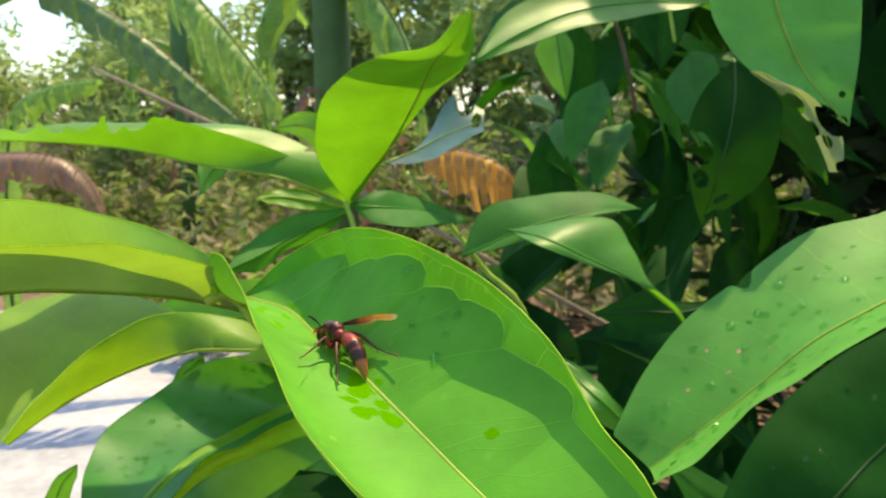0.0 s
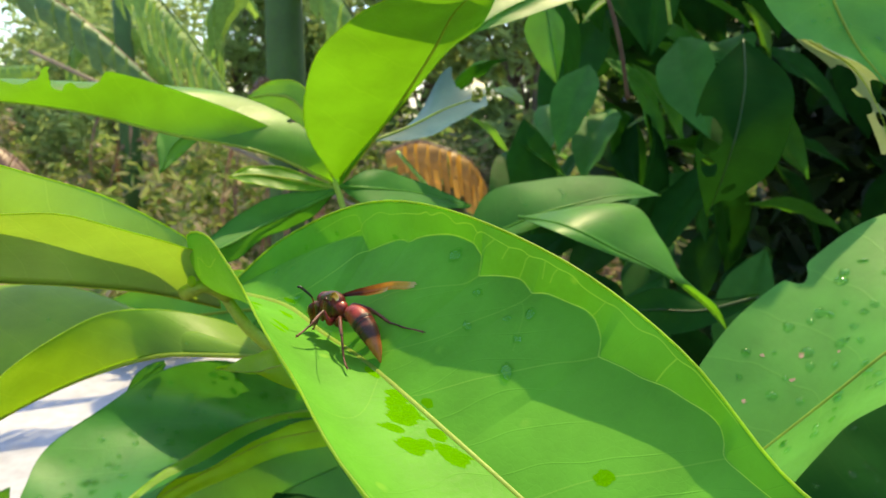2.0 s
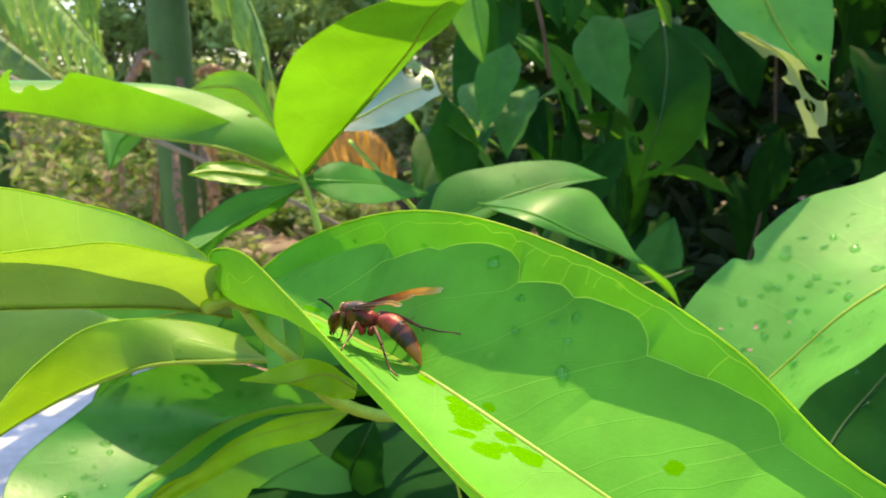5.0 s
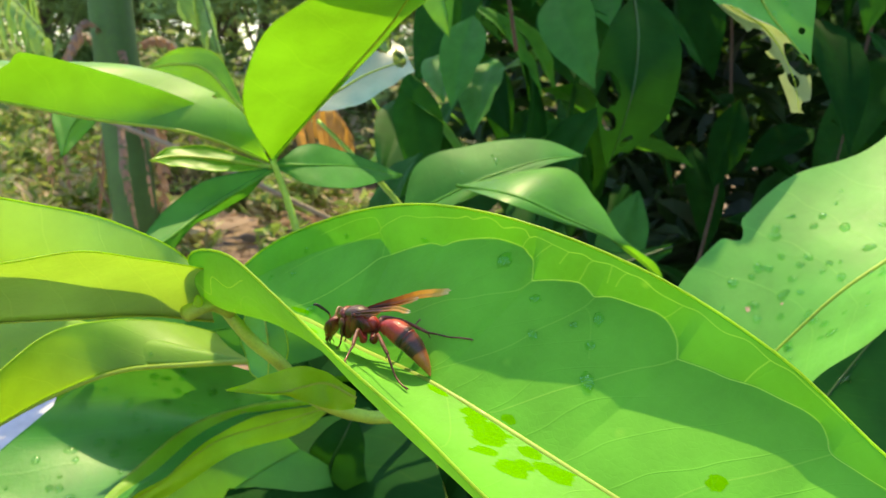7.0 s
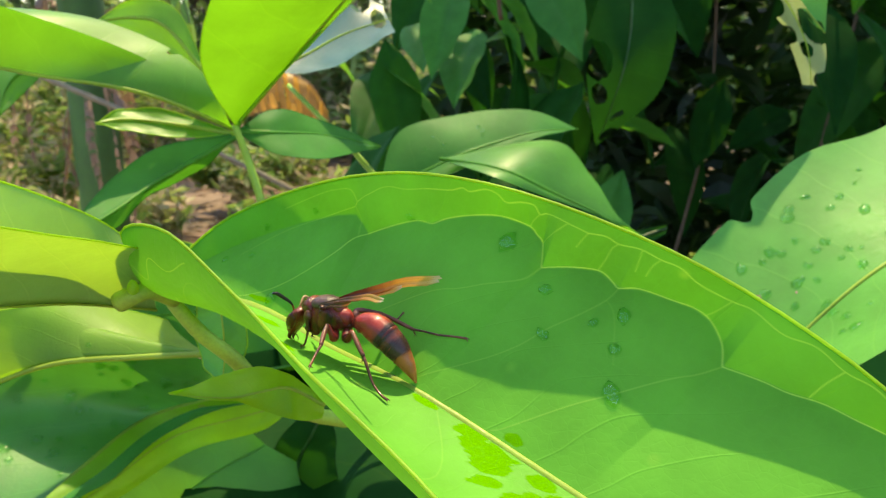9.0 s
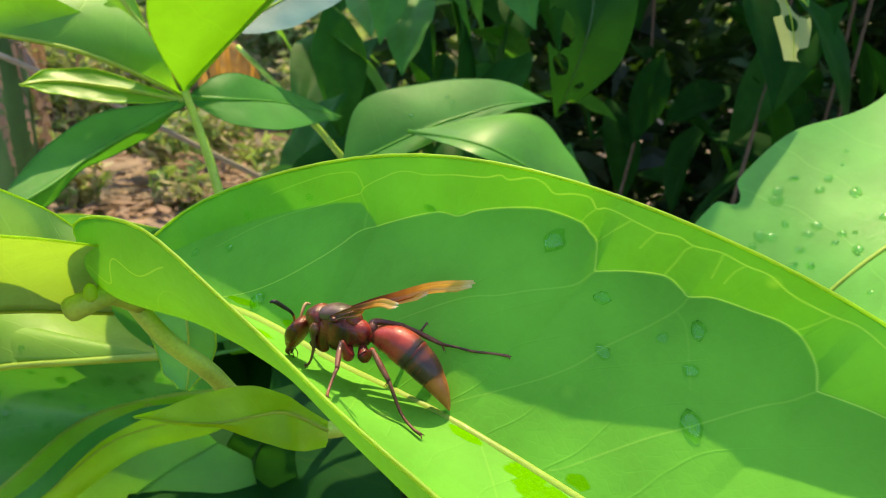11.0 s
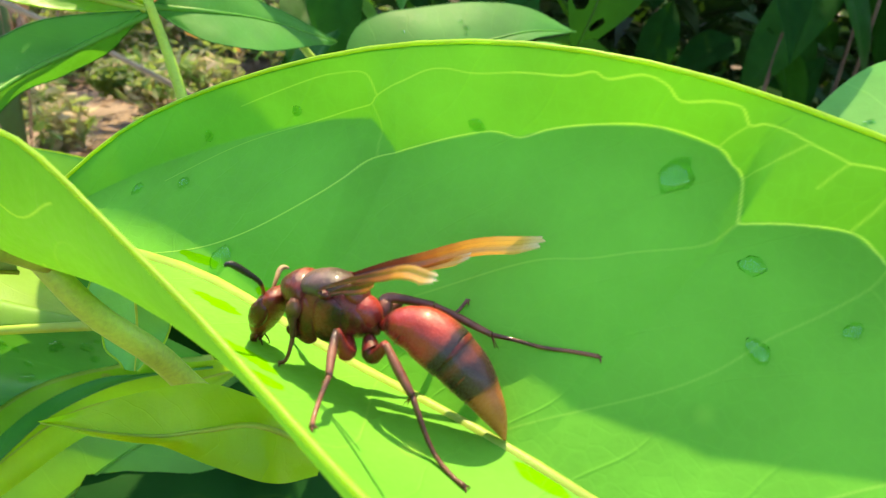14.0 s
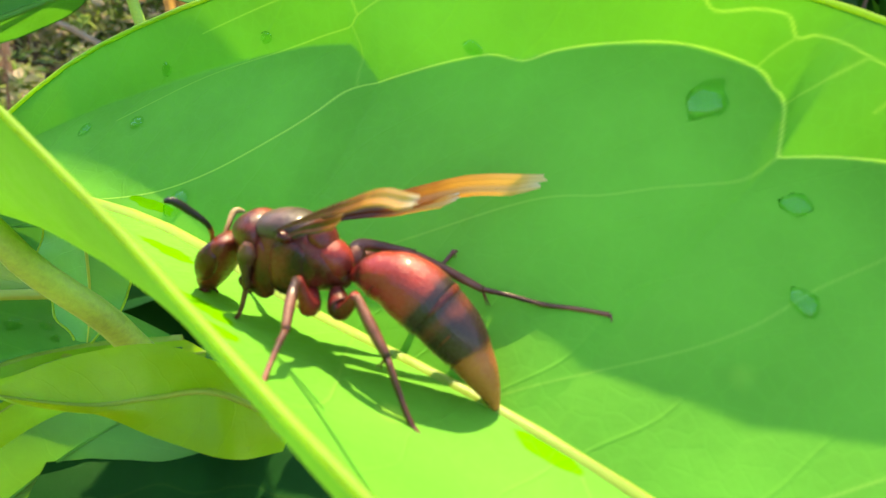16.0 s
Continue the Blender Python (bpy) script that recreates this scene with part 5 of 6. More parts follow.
skin_mix = WATER.node("ShaderNodeMixShader", {0: 0.022, 1: film_mix.outputs[0], 2: sparkle.outputs[0]})
WATER.t.links.new(skin_mix.outputs[0], WATER.out.inputs[0])
WATER = WATER.mat


def water_drop(leaf, u, v, r, seed):
    p, nrm = skin(leaf, u, v, 0.0)
    bm = bmesh.new()
    bmesh.ops.create_icosphere(bm, subdivisions=2, radius=1.0)
    q = nrm.to_track_quat('Z', 'Y')
    for w in bm.verts:
        g = 1 + 0.45 * noise.noise(w.co * 1.1 + Vector((seed * 5.1, 0, 0)))
        z = w.co.z * 0.42 if w.co.z > 0 else w.co.z * 0.08
        w.co = Vector((w.co.x * g * 1.15, w.co.y * g * 0.9, z)) * r
    ob = part("water_drop", bm, WATER)
    ob.matrix_basis = Matrix.Translation(p) @ q.to_matrix().to_4x4() @ pose(0, 0, 0, 0, 0, seed * 47.0)
    tagged(ob, "clear water drop resting on a green leaf", "water drop", group="water drops")


def build_drops():
    rnd = random.Random(8)
    k = 0
    for u, v, r in ((0.399, 0.785, 0.0015), (0.534, 0.395, 0.0014), (0.468, 0.468, 0.0009), (0.445, 0.655, 0.0009), (0.488, 0.618, 0.0007), (0.500, 0.704, 0.0010),
                    (0.513, 0.560, 0.0009), (0.134, 0.560, 0.0008), (0.098, 0.596, 0.0007), (0.155, 0.814, 0.0006), (0.207, 0.845, 0.0006), (0.303, 0.795, 0.0007), (0.17, 0.13, 0.0013)):
        k += 1
        water_drop(MAIN, u, v, r * 1.3, k)
    for lf, n, us, vs, big in ((LEAF_D, 84, (0.32, 0.97), (-0.75, 0.5), 0.0024), (LEAF_C, 54, (0.10, 0.75), (-0.85, -0.1), 0.0024),
                               (LEAF_E, 24, (0.1, 0.9), (-0.9, 0.1), 0.0018), (LEAF_TR, 10, (0.35, 0.75), (-0.6, 0.5), 0.0022),
                               (LEAF_U, 14, (0.35, 0.85), (0.55, 0.98), 0.0018), (LEAF_13, 6, (0.2, 0.6), (-0.6, 0.0), 0.0016), (LEAF_B, 5, (0.2, 0.8), (0.1, 0.8), 0.0012)):
        for i in range(n):
            k += 1
            water_drop(lf, rnd.uniform(*us), rnd.uniform(*vs), big * rnd.uniform(0.35, 1.0), k)


build_drops()


# ---- the wasp ----
def chitin(name, stops=None, base=(0.085, 0.020, 0.016), rough=0.26, dark=0.22, patch=260.0):
    """Polished wasp armour, mottled and pitted; stops colour it along its length."""
    n = Nodes(name)
    obj = obj_coords(n)
    a, b = n.noise(700.0, 4.0, obj), n.noise(7000.0, 2.0, obj)
    blot = n.ramp(n.noise(patch, 4.0, obj), [(0.40, 0.0), (0.60, 1.0)])
    col = n.mix(blot, [c * dark for c in base], [c * 1.5 for c in base])
    if stops:
        uv = n.node("ShaderNodeTexCoord").outputs["UV"]
        u = n.node("ShaderNodeSeparateXYZ", {0: uv}).outputs[0]
        u = n.math('ADD', u, n.math('MULTIPLY', n.math('SUBTRACT', a, 0.5), 0.05))
        ramp = n.ramp(u, stops)
        col = n.mix(n.ramp(n.noise(300.0, 5.0, obj), [(0.35, 0.0), (0.70, 0.75)]), ramp, n.mix(1.0, ramp, (0.45, 0.40, 0.42), 'MULTIPLY'))
    n.put(n.bsdf.inputs["Base Color"], col)
    n.put(n.bsdf.inputs["Roughness"], n.ramp(b, [(0.3, rough - 0.06), (0.7, rough + 0.14)]))
    n.bsdf.inputs["Specular IOR Level"].default_value = 0.25
    n.bsdf.inputs["Coat Weight"].default_value = 0.2
    n.bsdf.inputs["Coat Roughness"].default_value = 0.07
    n.bump(n.math('ADD', b, n.math('MULTIPLY', a, 2.0)), 0.5, 0.00014)
    return n.mat


BODY = chitin("wasp_body", base=(0.110, 0.015, 0.010), rough=0.27, dark=0.20)
BODY_BLACK = chitin("wasp_black", base=(0.026, 0.013, 0.012), rough=0.3)
BODY_RED = chitin("wasp_red", base=(0.170, 0.018, 0.012), dark=0.32, rough=0.27)
BACK = chitin("wasp_back", base=(0.085, 0.042, 0.036), rough=0.36, dark=0.5)
HEAD = chitin("wasp_head", base=(0.140, 0.019, 0.010), dark=0.42, rough=0.27)
LEG = chitin("wasp_leg", base=(0.120, 0.040, 0.022), rough=0.34, dark=0.42)
EYE = chitin("wasp_eye", base=(0.075, 0.013, 0.008), rough=0.15, dark=0.6)
ABDOMEN = chitin("wasp_abdomen", [(0.0, (0.07, 0.012, 0.010)), (0.07, (0.24, 0.024, 0.018)), (0.13, (0.06, 0.010, 0.010)), (0.17, (0.29, 0.027, 0.020)),
                                  (0.41, (0.38, 0.044, 0.028)), (0.45, (0.24, 0.042, 0.028)), (0.47, (0.046, 0.022, 0.019)), (0.57, (0.044, 0.021, 0.018)), (0.60, (0.15, 0.038, 0.024)),
                                  (0.63, (0.048, 0.021, 0.017)), (0.72, (0.060, 0.024, 0.018)), (0.78, (0.34, 0.090, 0.030)), (1.0, (0.70, 0.24, 0.05))], rough=0.25)
ANTENNA = chitin("wasp_antenna", [(0.0, (0.45, 0.16, 0.03)), (0.26, (0.36, 0.12, 0.02)), (0.32, (0.014, 0.010, 0.008)), (1.0, (0.018, 0.012, 0.010))], rough=0.4)
# the far antenna's shine is painted in as a pale colour
ANTENNA_SHINE = chitin("wasp_antenna_shine", [(0.0, (0.40, 0.20, 0.06)), (1.0, (0.42, 0.30, 0.16))], rough=0.4)


def wing_mat():
    n = Nodes("wasp_wing")
    uv = n.node("ShaderNodeTexCoord").outputs["UV"]
    s = n.node("ShaderNodeSeparateXYZ", {0: uv})
    obj = obj_coords(n)
    a = n.noise(500.0, 3.0, obj)
    u = n.math('ADD', s.outputs[0], n.math('MULTIPLY', n.math('SUBTRACT', a, 0.5), 0.12))
    col = n.ramp(u, [(0.0, (0.055, 0.012, 0.008)), (0.42, (0.115, 0.024, 0.012)), (0.58, (0.34, 0.10, 0.016)), (0.70, (0.60, 0.23, 0.028)), (0.92, (0.70, 0.36, 0.08)), (1.0, (0.66, 0.50, 0.30))])
    line = n.ramp(n.math('ABSOLUTE', n.math('SUBTRACT', n.math('FRACT', n.math('ADD', n.math('MULTIPLY', s.outputs[1], 4.3), n.math('MULTIPLY', a, 0.9))), 0.5)), [(0.0, 1.0), (0.06, 0.0)])
    col = n.mix(n.math('MULTIPLY', line, 0.6), col, (0.14, 0.04, 0.015))
    n.put(n.bsdf.inputs["Base Color"], col)
    n.bsdf.inputs["Roughness"].default_value = 0.25
    n.bump(n.math('ADD', line, a), 0.5, 0.0001)
    tr = n.node("ShaderNodeBsdfTranslucent", {"Color": col})
    m = n.node("ShaderNodeMixShader", {0: 0.35, 1: n.bsdf.outputs[0], 2: tr.outputs[0]})
    n.t.links.new(m.outputs[0], n.out.inputs[0])
    return n.mat


WING = wing_mat()
WING_DARK = chitin('wasp_wing_dark', [(0.0, (0.03, 0.008, 0.006)), (0.6, (0.10, 0.025, 0.012)), (1.0, (0.45, 0.16, 0.02))], rough=0.35)
MM = 0.001


def loft(rings, sides=20, steps=4):
    """A closed body through rings of (x, y, z, half width, half height), in millimetres, with its length as UV."""
    bm = bmesh.new()
    uvl = bm.loops.layers.uv.new("uv")
    c = spline([r[:3] for r in rings], (len(rings) - 1) * steps + 1)
    s = spline([(r[3], r[4], 0) for r in rings], (len(rings) - 1) * steps + 1)
    loops = []
    for i, (p, w) in enumerate(zip(c, s)):
        d = (c[min(i + 1, len(c) - 1)] - c[max(i - 1, 0)]).normalized()
        side = Vector((0, 1, 0))
        side = (side - d * side.dot(d)).normalized()
        up = side.cross(d) if side.cross(d).z > 0 else d.cross(side)
        if abs(d.z) > 0.9:
            up = Vector((1, 0, 0))
        ring = []
        for k in range(sides):
            a = 2 * math.pi * k / sides
            ring.append(bm.verts.new((p + side * math.cos(a) * max(w.x, 0.02) + up * math.sin(a) * max(w.y, 0.02)) * MM))
        loops.append(ring)
    n = len(loops) - 1
    for i in range(n):
        for k in range(sides):
            f = bm.faces.new((loops[i][k], loops[i][(k + 1) % sides], loops[i + 1][(k + 1) % sides], loops[i + 1][k]))
            for lp, uu in zip(f.loops, (i / n, i / n, (i + 1) / n, (i + 1) / n)):
                lp[uvl].uv = (uu, k / sides)
    bm.faces.new(loops[0][::-1])
    bm.faces.new(loops[-1])
    bmesh.ops.recalc_face_normals(bm, faces=bm.faces)
    return bm


def rod(points, radii, sides=10, n=None):
    """A tapering limb through points in millimetres."""
    n = n or len(points) * 5
    r = spline([(q, 0, 0) for q in radii], n)
    bm = tube([p * MM for p in spline(points, n)], [max(q.x, 0.03) * MM for q in r], sides)
    uvl = bm.loops.layers.uv.new("uv")
    for f in bm.faces:
        for lp in f.loops:
            lp[uvl].uv = ((lp.vert.index if lp.vert.index >= 0 else 0) / (n * sides), 0)
    return bm


def rod_uv(points, radii, sides=10):
    n = len(points) * 5
    bm = rod(points, radii, sides, n)
    bm.verts.index_update()
    uvl = bm.loops.layers.uv.active
    for f in bm.faces:
        for lp in f.loops:
            lp[uvl].uv = ((lp.vert.index // sides) / (n - 1), 0)
    return bm


def wing(lead, drop, width, ragged, seed):
    """A lengthwise folded wing under its leading edge."""
    bm = bmesh.new()
    uvl = bm.loops.layers.uv.new("uv")
    nu, nv = 40, 8
    c = spline(lead, nu + 1)
    drop = Vector(drop)
    grid = []
    for i in range(nu + 1):
        u = i / nu
        w = width * (0.35 + 0.65 * min(1.0, u * 1.7)) * (1.0 if u < 0.9 else 1.0 - (u - 0.9) * 3.5)
        row = []
        for j in range(nv + 1):
            v = j / nv
            crease = 0.16 * math.sin(v * math.pi * 3) + 0.15 * noise.noise(Vector((u * 7, v * 2, seed)))
            end = Vector((0, 0, 0))
            if i == nu:
                end = (c[-1] - c[-2]).normalized() * ragged * noise.noise(Vector((v * 9, seed * 3.0, 0)))
            row.append(bm.verts.new((c[i] + drop * w * v + Vector((0.25, crease, 0)) * v + end) * MM))
        grid.append(row)
    for i in range(nu):
        for j in range(nv):
            f = bm.faces.new((grid[i][j], grid[i + 1][j], grid[i + 1][j + 1], grid[i][j + 1]))
            for lp, (uu, vv) in zip(f.loops, ((i, j), (i + 1, j), (i + 1, j + 1), (i, j + 1))):
                lp[uvl].uv = (uu / nu, vv / nv)
    return bm


def leg(parent, coxa, knee, ankle, foot, thick, red=False, spur=None):
    thick *= 1.25
    femur = part("leg", rod(coxa + [knee], [thick * 0.7, thick * 1.15, thick * 0.75][:len(coxa)] + [thick * 0.5]), BODY_RED if red else LEG, parent)
    part("tibia", rod([knee, [(a + b) / 2 + 0.05 for a, b in zip(knee, ankle)], ankle], [thick * 0.40, thick * 0.55, thick * 0.42]), LEG, femur)
    path = [ankle] + foot
    part("tarsus", rod(path, [thick * 0.34] + [thick * 0.27] * (len(path) - 2) + [thick * 0.30]), LEG, femur)
    for s in (-1, 1):
        e = foot[-1]
        part("claw", rod([e, (e[0] - 0.25, e[1] + 0.28 * s, e[2] - 0.1), (e[0] - 0.4, e[1] + 0.45 * s, e[2] - 0.35)], [0.12, 0.09, 0.03], 6), LEG, femur)
    if spur:
        for d in (0.0, 0.35):
            part("spur", rod([ankle, (ankle[0] + spur[0] + d, ankle[1] + spur[1], ankle[2] + spur[2])], [0.12, 0.03], 6), LEG, femur)
    return femur


def build_wasp():
    ob = tagged(new("wasp"), "dark red paper wasp with amber wings feeding on a green leaf", "wasp")
    # the trunk of the body and its plates
    part("thorax", loft([(12.3, 0, 7.1, 0.7, 0.7), (11.6, 0, 7.2, 1.5, 1.7), (10.3, 0, 7.4, 2.0, 2.6), (8.4, 0, 7.7, 2.5, 3.4), (6.3, 0, 8.1, 2.6, 3.5),
                         (4.5, 0, 8.1, 2.3, 2.9), (3.0, 0, 7.8, 1.7, 1.9), (2.0, 0, 7.6, 0.9, 1.1), (1.5, 0, 7.7, 0.4, 0.45)], 24), BODY, ob)
    part("pronotum", loft([(12.5, 0, 7.9, 0.7, 0.9), (12.0, 0, 8.3, 1.7, 1.5), (11.1, 0, 8.7, 2.3, 1.9), (10.2, 0, 9.1, 2.55, 2.0), (9.6, 0, 9.4, 2.3, 1.6), (9.2, 0, 9.5, 1.2, 0.8)], 22), BODY, ob)
    part("mesonotum", loft([(10.7, 0, 9.6, 0.9, 0.5), (9.6, 0, 10.0, 2.0, 1.1), (7.9, 0, 10.5, 2.3, 1.4), (6.3, 0, 10.7, 2.1, 1.3), (5.2, 0, 10.4, 1.2, 0.9)], 20), BACK, ob, "dusky grey plate on the back")
    part("scutellum", loft([(5.6, 0, 11.1, 0.8, 0.5), (4.9, 0, 11.0, 1.6, 0.85), (4.0, 0, 10.3, 1.5, 0.8), (3.4, 0, 9.6, 0.7, 0.4)], 16), BODY, ob)
    part("propodeum", loft([(4.8, 0, 9.4, 1.2, 0.9), (3.7, 0, 9.2, 1.75, 1.5), (2.7, 0, 8.5, 1.5, 1.5), (1.9, 0, 7.9, 0.9, 0.9)], 18), BODY_RED, ob)
    for s in (1, -1):
        part("side_plate", loft([(11.3, 1.2 * s, 7.0, 0.4, 1.0), (10.0, 1.75 * s, 6.7, 0.55, 2.2), (8.7, 2.15 * s, 6.7, 0.55, 2.6), (7.6, 2.25 * s, 6.9, 0.3, 1.9)], 16), BODY, ob)
        part("side_plate", loft([(8.0, 2.1 * s, 7.8, 0.35, 1.6), (6.9, 2.3 * s, 7.8, 0.55, 2.4), (5.6, 2.15 * s, 7.9, 0.55, 2.4), (4.6, 2.0 * s, 8.0, 0.3, 1.7)], 16), BODY, ob)
        part("side_plate", loft([(5.0, 1.8 * s, 8.1, 0.35, 1.2), (4.1, 1.7 * s, 8.1, 0.5, 1.7), (3.2, 1.4 * s, 7.9, 0.45, 1.3), (2.6, 1.1 * s, 7.7, 0.2, 0.7)], 14), BODY, ob)
        part("coxa", loft([(9.6, 1.3 * s, 5.2, 0.4, 0.4), (9.9, 1.9 * s, 5.2, 0.9, 0.9), (10.2, 2.4 * s, 5.4, 0.6, 0.6), (10.3, 2.6 * s, 5.7, 0.2, 0.2)], 12), BODY, ob)
        part("coxa", loft([(4.6, 1.0 * s, 5.9, 0.4, 0.4), (4.2, 1.7 * s, 5.7, 0.9, 0.9), (3.7, 2.3 * s, 5.7, 0.7, 0.7), (3.5, 2.6 * s, 5.8, 0.2, 0.2)], 12), BODY_BLACK, ob)
        part("tegula", loft([(7.4, 2.2 * s, 10.4, 0.2, 0.2), (6.8, 2.45 * s, 10.6, 0.6, 0.5), (6.1, 2.35 * s, 10.6, 0.2, 0.2)], 10), BODY_RED, ob)
    k = 0.88
    ab = part("abdomen", loft([(1.5, 0, 7.9, 0.36, 0.36), (0.9, 0, 8.2, 0.9 * k, 0.9 * k), (-0.1, 0, 8.6, 1.75 * k, 1.8 * k), (-1.2, 0, 8.9, 2.35 * k, 2.35 * k), (-1.9, 0, 9.0, 2.5 * k, 2.55 * k),
                               (-3.0, 0, 9.0, 2.9 * k, 2.95 * k), (-4.6, 0, 8.6, 3.1 * k, 3.15 * k), (-6.1, 0, 7.9, 3.1 * k, 3.1 * k), (-6.5, 0, 7.7, 2.96 * k, 2.95 * k), (-8.2, 0, 6.6, 2.8 * k, 2.8 * k),
                               (-9.5, 0, 5.5, 2.4 * k, 2.4 * k), (-9.8, 0, 5.2, 2.2 * k, 2.2 * k), (-11.1, 0, 3.8, 1.7 * k, 1.7 * k), (-12.2, 0, 2.4, 1.0 * k, 1.05 * k), (-13.2, 0, 0.8, 0.15, 0.15)], 28), ABDOMEN, ob)
    for x, z, r in ((-1.55, 8.95, 2.15), (-6.3, 7.8, 2.70), (-8.2, 6.6, 2.47), (-9.65, 5.35, 2.06)):
        d = 0.06
        part("segment_rim", loft([(x + 0.16, 0, z + d, r * 0.97, r * 0.97), (x, 0, z, r + 0.02, r + 0.02), (x - 0.10, 0, z - d, r * 0.96, r * 0.96)], 28, 3), BODY, ab)
    hd = part("head", loft([(13.3, 0, 8.9, 0.7, 0.3), (13.4, 0, 8.5, 1.7, 1.0), (13.9, 0, 7.2, 2.3, 1.55), (14.4, 0, 5.7, 2.25, 1.6), (14.95, 0, 4.2, 1.75, 1.35), (15.3, 0, 3.1, 1.15, 0.9), (15.5, 0, 2.5, 0.5, 0.4)], 24), HEAD, ob)
    for s in (1, -1):
        part("eye", loft([(13.8, 1.35 * s, 8.3, 0.25, 0.2), (14.1, 1.80 * s, 7.2, 0.68, 1.05), (14.45, 1.78 * s, 5.8, 0.70, 1.1), (14.85, 1.45 * s, 4.6, 0.45, 0.7), (15.0, 1.2 * s, 4.0, 0.15, 0.15)], 16), EYE, hd)
        part("mandible", rod([(15.2, 0.75 * s, 3.1), (15.6, 0.7 * s, 2.2), (15.5, 0.2 * s, 1.3)], [0.48, 0.42, 0.12], 8), BODY, hd)
        part("palp", rod([(15.0, 0.4 * s, 2.6), (14.5, 0.6 * s, 1.7), (14.6, 0.7 * s, 0.8)], [0.1, 0.08, 0.05], 6), LEG, hd)
    part("clypeus", loft([(15.2, 0, 5.2, 0.4, 0.2), (15.75, 0, 4.3, 0.95, 0.35), (15.95, 0, 3.4, 0.8, 0.3), (15.9, 0, 2.8, 0.3, 0.15)], 12), HEAD, hd)
    part("antenna", rod_uv([(14.7, 0.7, 7.7), (14.55, 1.0, 8.9), (14.85, 1.5, 9.96), (15.8, 2.4, 11.0), (16.6, 3.5, 12.0), (17.1, 4.1, 12.0)], [0.17, 0.22, 0.27, 0.37, 0.36, 0.2]), ANTENNA, hd)
    part("antenna", rod_uv([(14.6, -0.7, 7.8), (14.73, -1.5, 8.7), (15.0, -2.5, 9.5), (14.9, -3.1, 9.6), (14.6, -3.6, 9.4)], [0.17, 0.24, 0.30, 0.28, 0.15]), ANTENNA_SHINE, hd, "short antenna with pale shine in its colour")
    hd.location = (0.0003, 0.0, -0.0012)
    # hind, middle and front legs
    leg(ob, [(2.0, 1.2, 7.0), (0.9, 2.4, 6.3), (0.2, 2.8, 6.6)], (-0.81, 3.2, 8.4), (-5.1, 5.4, 5.7), [(-8.3, 6.9, 2.3), (-10.9, 8.0, 1.35), (-12.5, 8.5, 1.25)], 0.72, True, (0.6, -0.5, -1.7))
    leg(ob, [(4.0, 1.6, 6.2), (3.2, 3.2, 6.0), (3.0, 4.1, 6.8)], (3.71, 4.8, 8.9), (1.5, 9.3, 7.3), [(1.0, 11.3, 6.5), (0.4, 13.1, 5.95), (-0.2, 14.4, 5.9)], 0.68, True, (0.2, 0.4, -0.9))
    leg(ob, [(10.2, 2.2, 6.2), (9.9, 2.6, 8.0)], (9.87, 2.7, 9.1), (9.6, 2.9, 4.9), [(9.6, 3.4, 3.2), (9.9, 3.6, 2.2), (10.5, 3.7, 1.8)], 0.60)
    leg(ob, [(2.2, -1.2, 7.2), (2.4, -2.2, 8.5), (2.25, -3.2, 9.4)], (-1.99, -4.6, 9.5), (-8.11, -6.0, 7.7), [(-10.6, -6.1, 8.0), (-13.4, -6.5, 8.05), (-16.1, -7.0, 8.45), (-18.8, -7.4, 8.75)], 0.62, False, (-1.0, -0.1, -1.4))
    leg(ob, [(4.0, -1.6, 6.4), (3.2, -3.4, 6.8)], (1.6, -5.4, 8.6), (-1.4, -7.0, 7.4), [(-3.1, -8.0, 7.4), (-3.6, -8.8, 8.1), (-3.85, -9.3, 8.7)], 0.55)
    leg(ob, [(10.2, -2.0, 6.2), (10.6, -2.8, 6.6)], (11.6, -3.6, 6.6), (12.6, -3.8, 3.6), [(13.2, -3.9, 1.6), (13.8, -4.0, 0.3), (14.1, -4.05, -0.4)], 0.55)
    wings = []
    wings.append(part("forewing", wing([(6.5, -2.2, 11.2), (3.7, -3.9, 12.8), (0.94, -5.5, 14.1), (-4.0, -9.0, 16.2), (-9.7, -12.0, 17.2)], (-0.16, 0.10, -0.98), 2.05, 1.0, 1), WING, ob))
    wings.append(part("hindwing", wing([(5.9, -2.2, 10.9), (3.0, -4.0, 12.2), (0.2, -6.0, 13.2), (-3.6, -8.4, 14.6)], (-0.18, 0.2, -0.96), 1.2, 0.5, 2), WING, ob))
    wings.append(part("forewing", wing([(7.3, 2.3, 11.2), (3.5, 3.9, 14.3), (-0.63, 6.3, 17.5), (-4.0, 8.0, 19.9), (-7.2, 9.6, 20.9)], (-0.10, 0.45, -0.85), 1.35, 0.9, 3), WING, ob))
    wings.append(part("hindwing", wing([(6.6, 2.3, 10.8), (4.2, 3.4, 12.9), (1.8, 4.5, 14.6), (0.0, 5.3, 15.9)], (-0.1, 0.4, -0.9), 1.2, 0.6, 4), WING_DARK, ob, "smoky brown hindwing"))
    return ob, wings


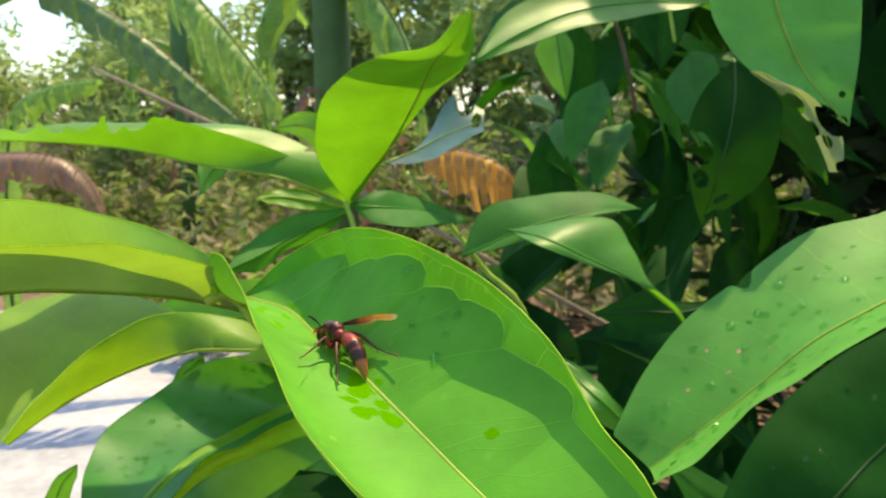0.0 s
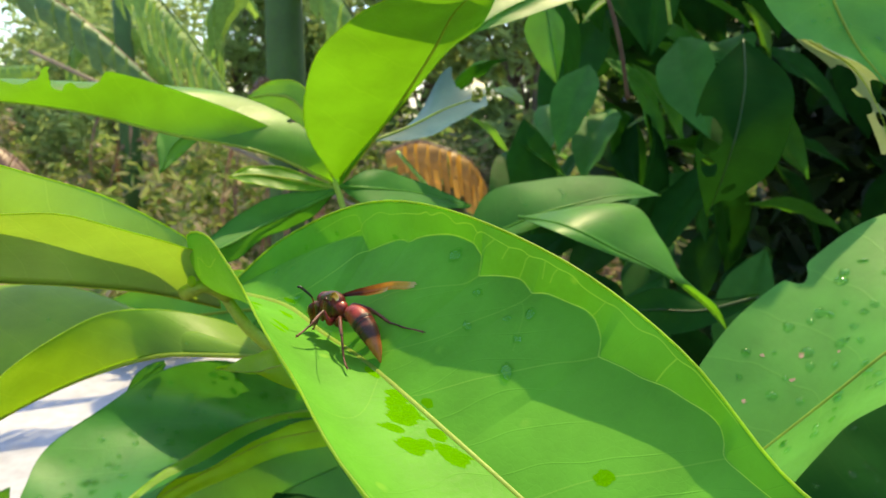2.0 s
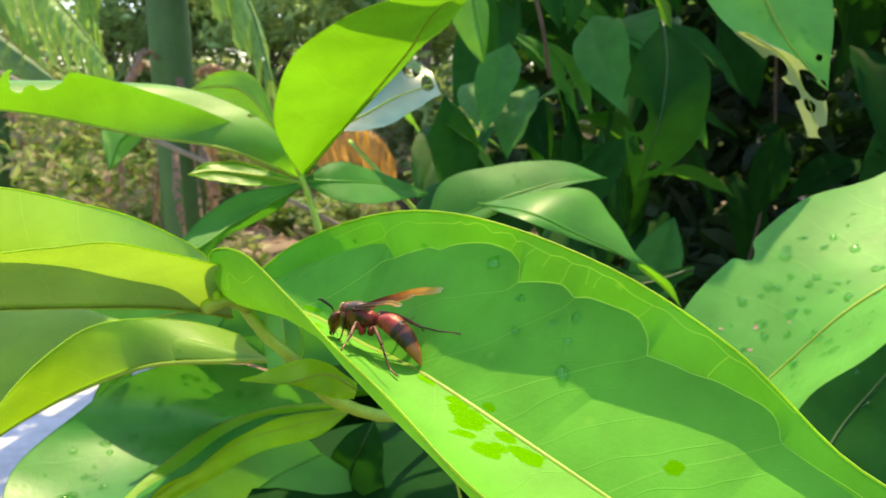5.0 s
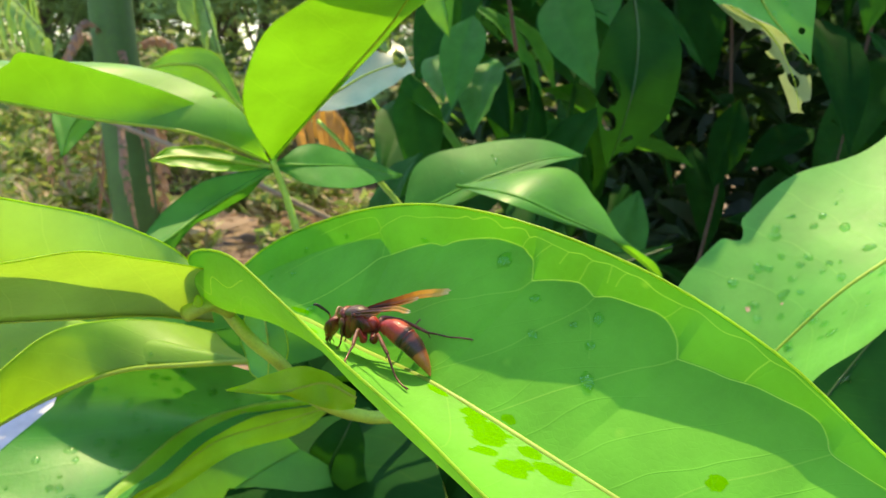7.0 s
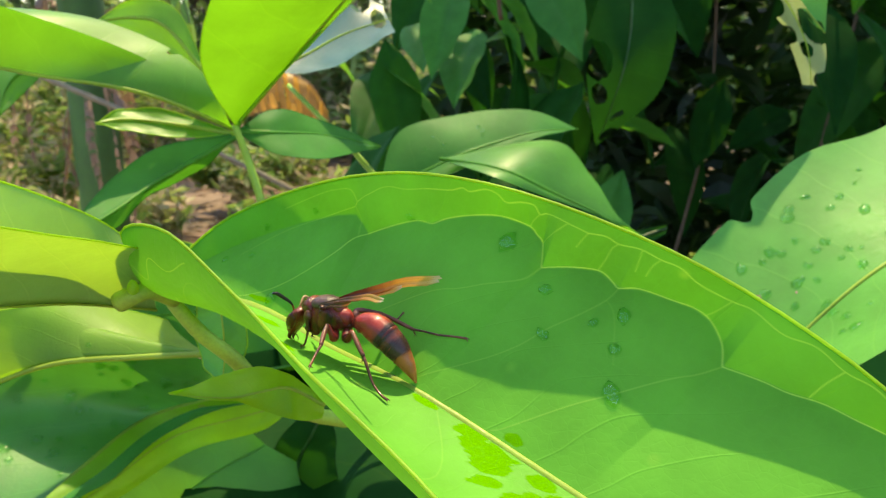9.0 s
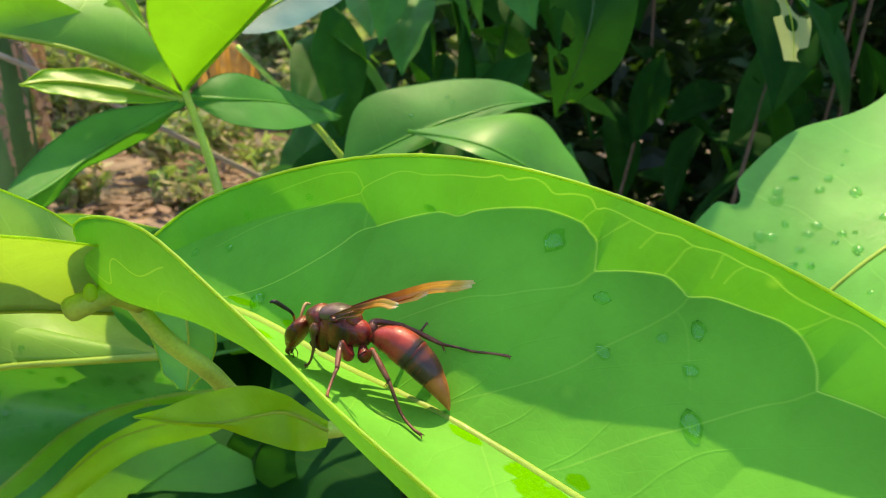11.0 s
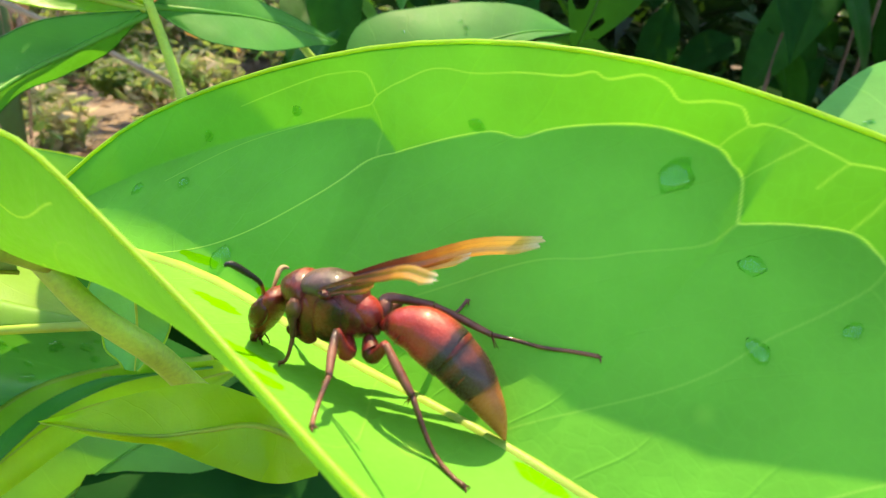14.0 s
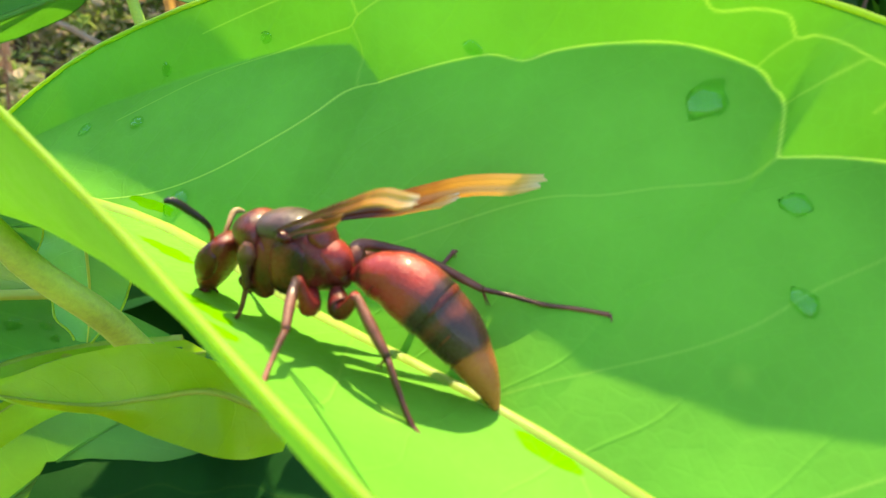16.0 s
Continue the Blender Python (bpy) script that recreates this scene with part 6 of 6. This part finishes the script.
wasp, wings = build_wasp()


def standing(tip, heading):
    """The wasp's pose from where its tail touches the leaf and its heading in degrees to the left of +y."""
    a = radians(heading)
    f = Vector((-math.sin(a), math.cos(a), 0.10)).normalized()
    up = Vector((0.045, -0.094, 0.995))
    up = (up - f * f.dot(up)).normalized()
    lf = up.cross(f)
    m = Matrix((f, lf, up)).transposed()
    o = Vector(tip) - m @ Vector((-0.0132, 0, 0.0008))
    return Matrix.Translation(o) @ m.to_4x4()


def motions():
    walk(wasp, [(0.0, standing((-0.0151, 0.2070, 1.2256), 34)), (0.5, standing((-0.0206, 0.2041, 1.2256), 14)), (1.0, standing((-0.0215, 0.2084, 1.2266), 12)),
                (1.5, standing((-0.0224, 0.2114, 1.2273), 13)), (2.0, standing((-0.0215, 0.2199, 1.2296), 37)), (2.5, standing((-0.0236, 0.2228, 1.2298), 43)),
                (3.0, standing((-0.0236, 0.2228, 1.2298), 43)), (7.0, standing((-0.0237, 0.2221, 1.2296), 43)), (11.0, standing((-0.0239, 0.2224, 1.2296), 43)),
                (12.5, standing((-0.0246, 0.2226, 1.2294), 43)), (15.0, standing((-0.0247, 0.2226, 1.2293), 43)), (16.0, standing((-0.0252, 0.2226, 1.2288), 43))])
    # the wings are held out at first and then folded over the back, the near pair posed lower until 10.3 s to fit the
    # camera's view
    for ob, hinge, spread, fold in ((wings[0], (0.0065, -0.0022, 0.0112), -2, 0), (wings[1], (0.0059, -0.0022, 0.0109), -2, 0),
                                    (wings[2], (0.0073, 0.0023, 0.0112), -34, 1), (wings[3], (0.0066, 0.0023, 0.0108), -34, 1)):
        held = []
        for t, f, g in ((0.0, 1.0, 0.0), (1.5, 1.0, 0.0), (2.0, 0.4, 0.6), (2.5, 0.0, 1.0), (8.2, 0.0, 1.0), (10.3, 0.0, 0.0), (16.0, 0.0, 0.0)):
            held.append((t, Matrix.Translation(hinge) @ pose(0, 0, 0, spread * f, -12 * fold * g, 15 * fold * g) @ Matrix.Translation([-c for c in hinge])))
        walk(ob, held)


motions()
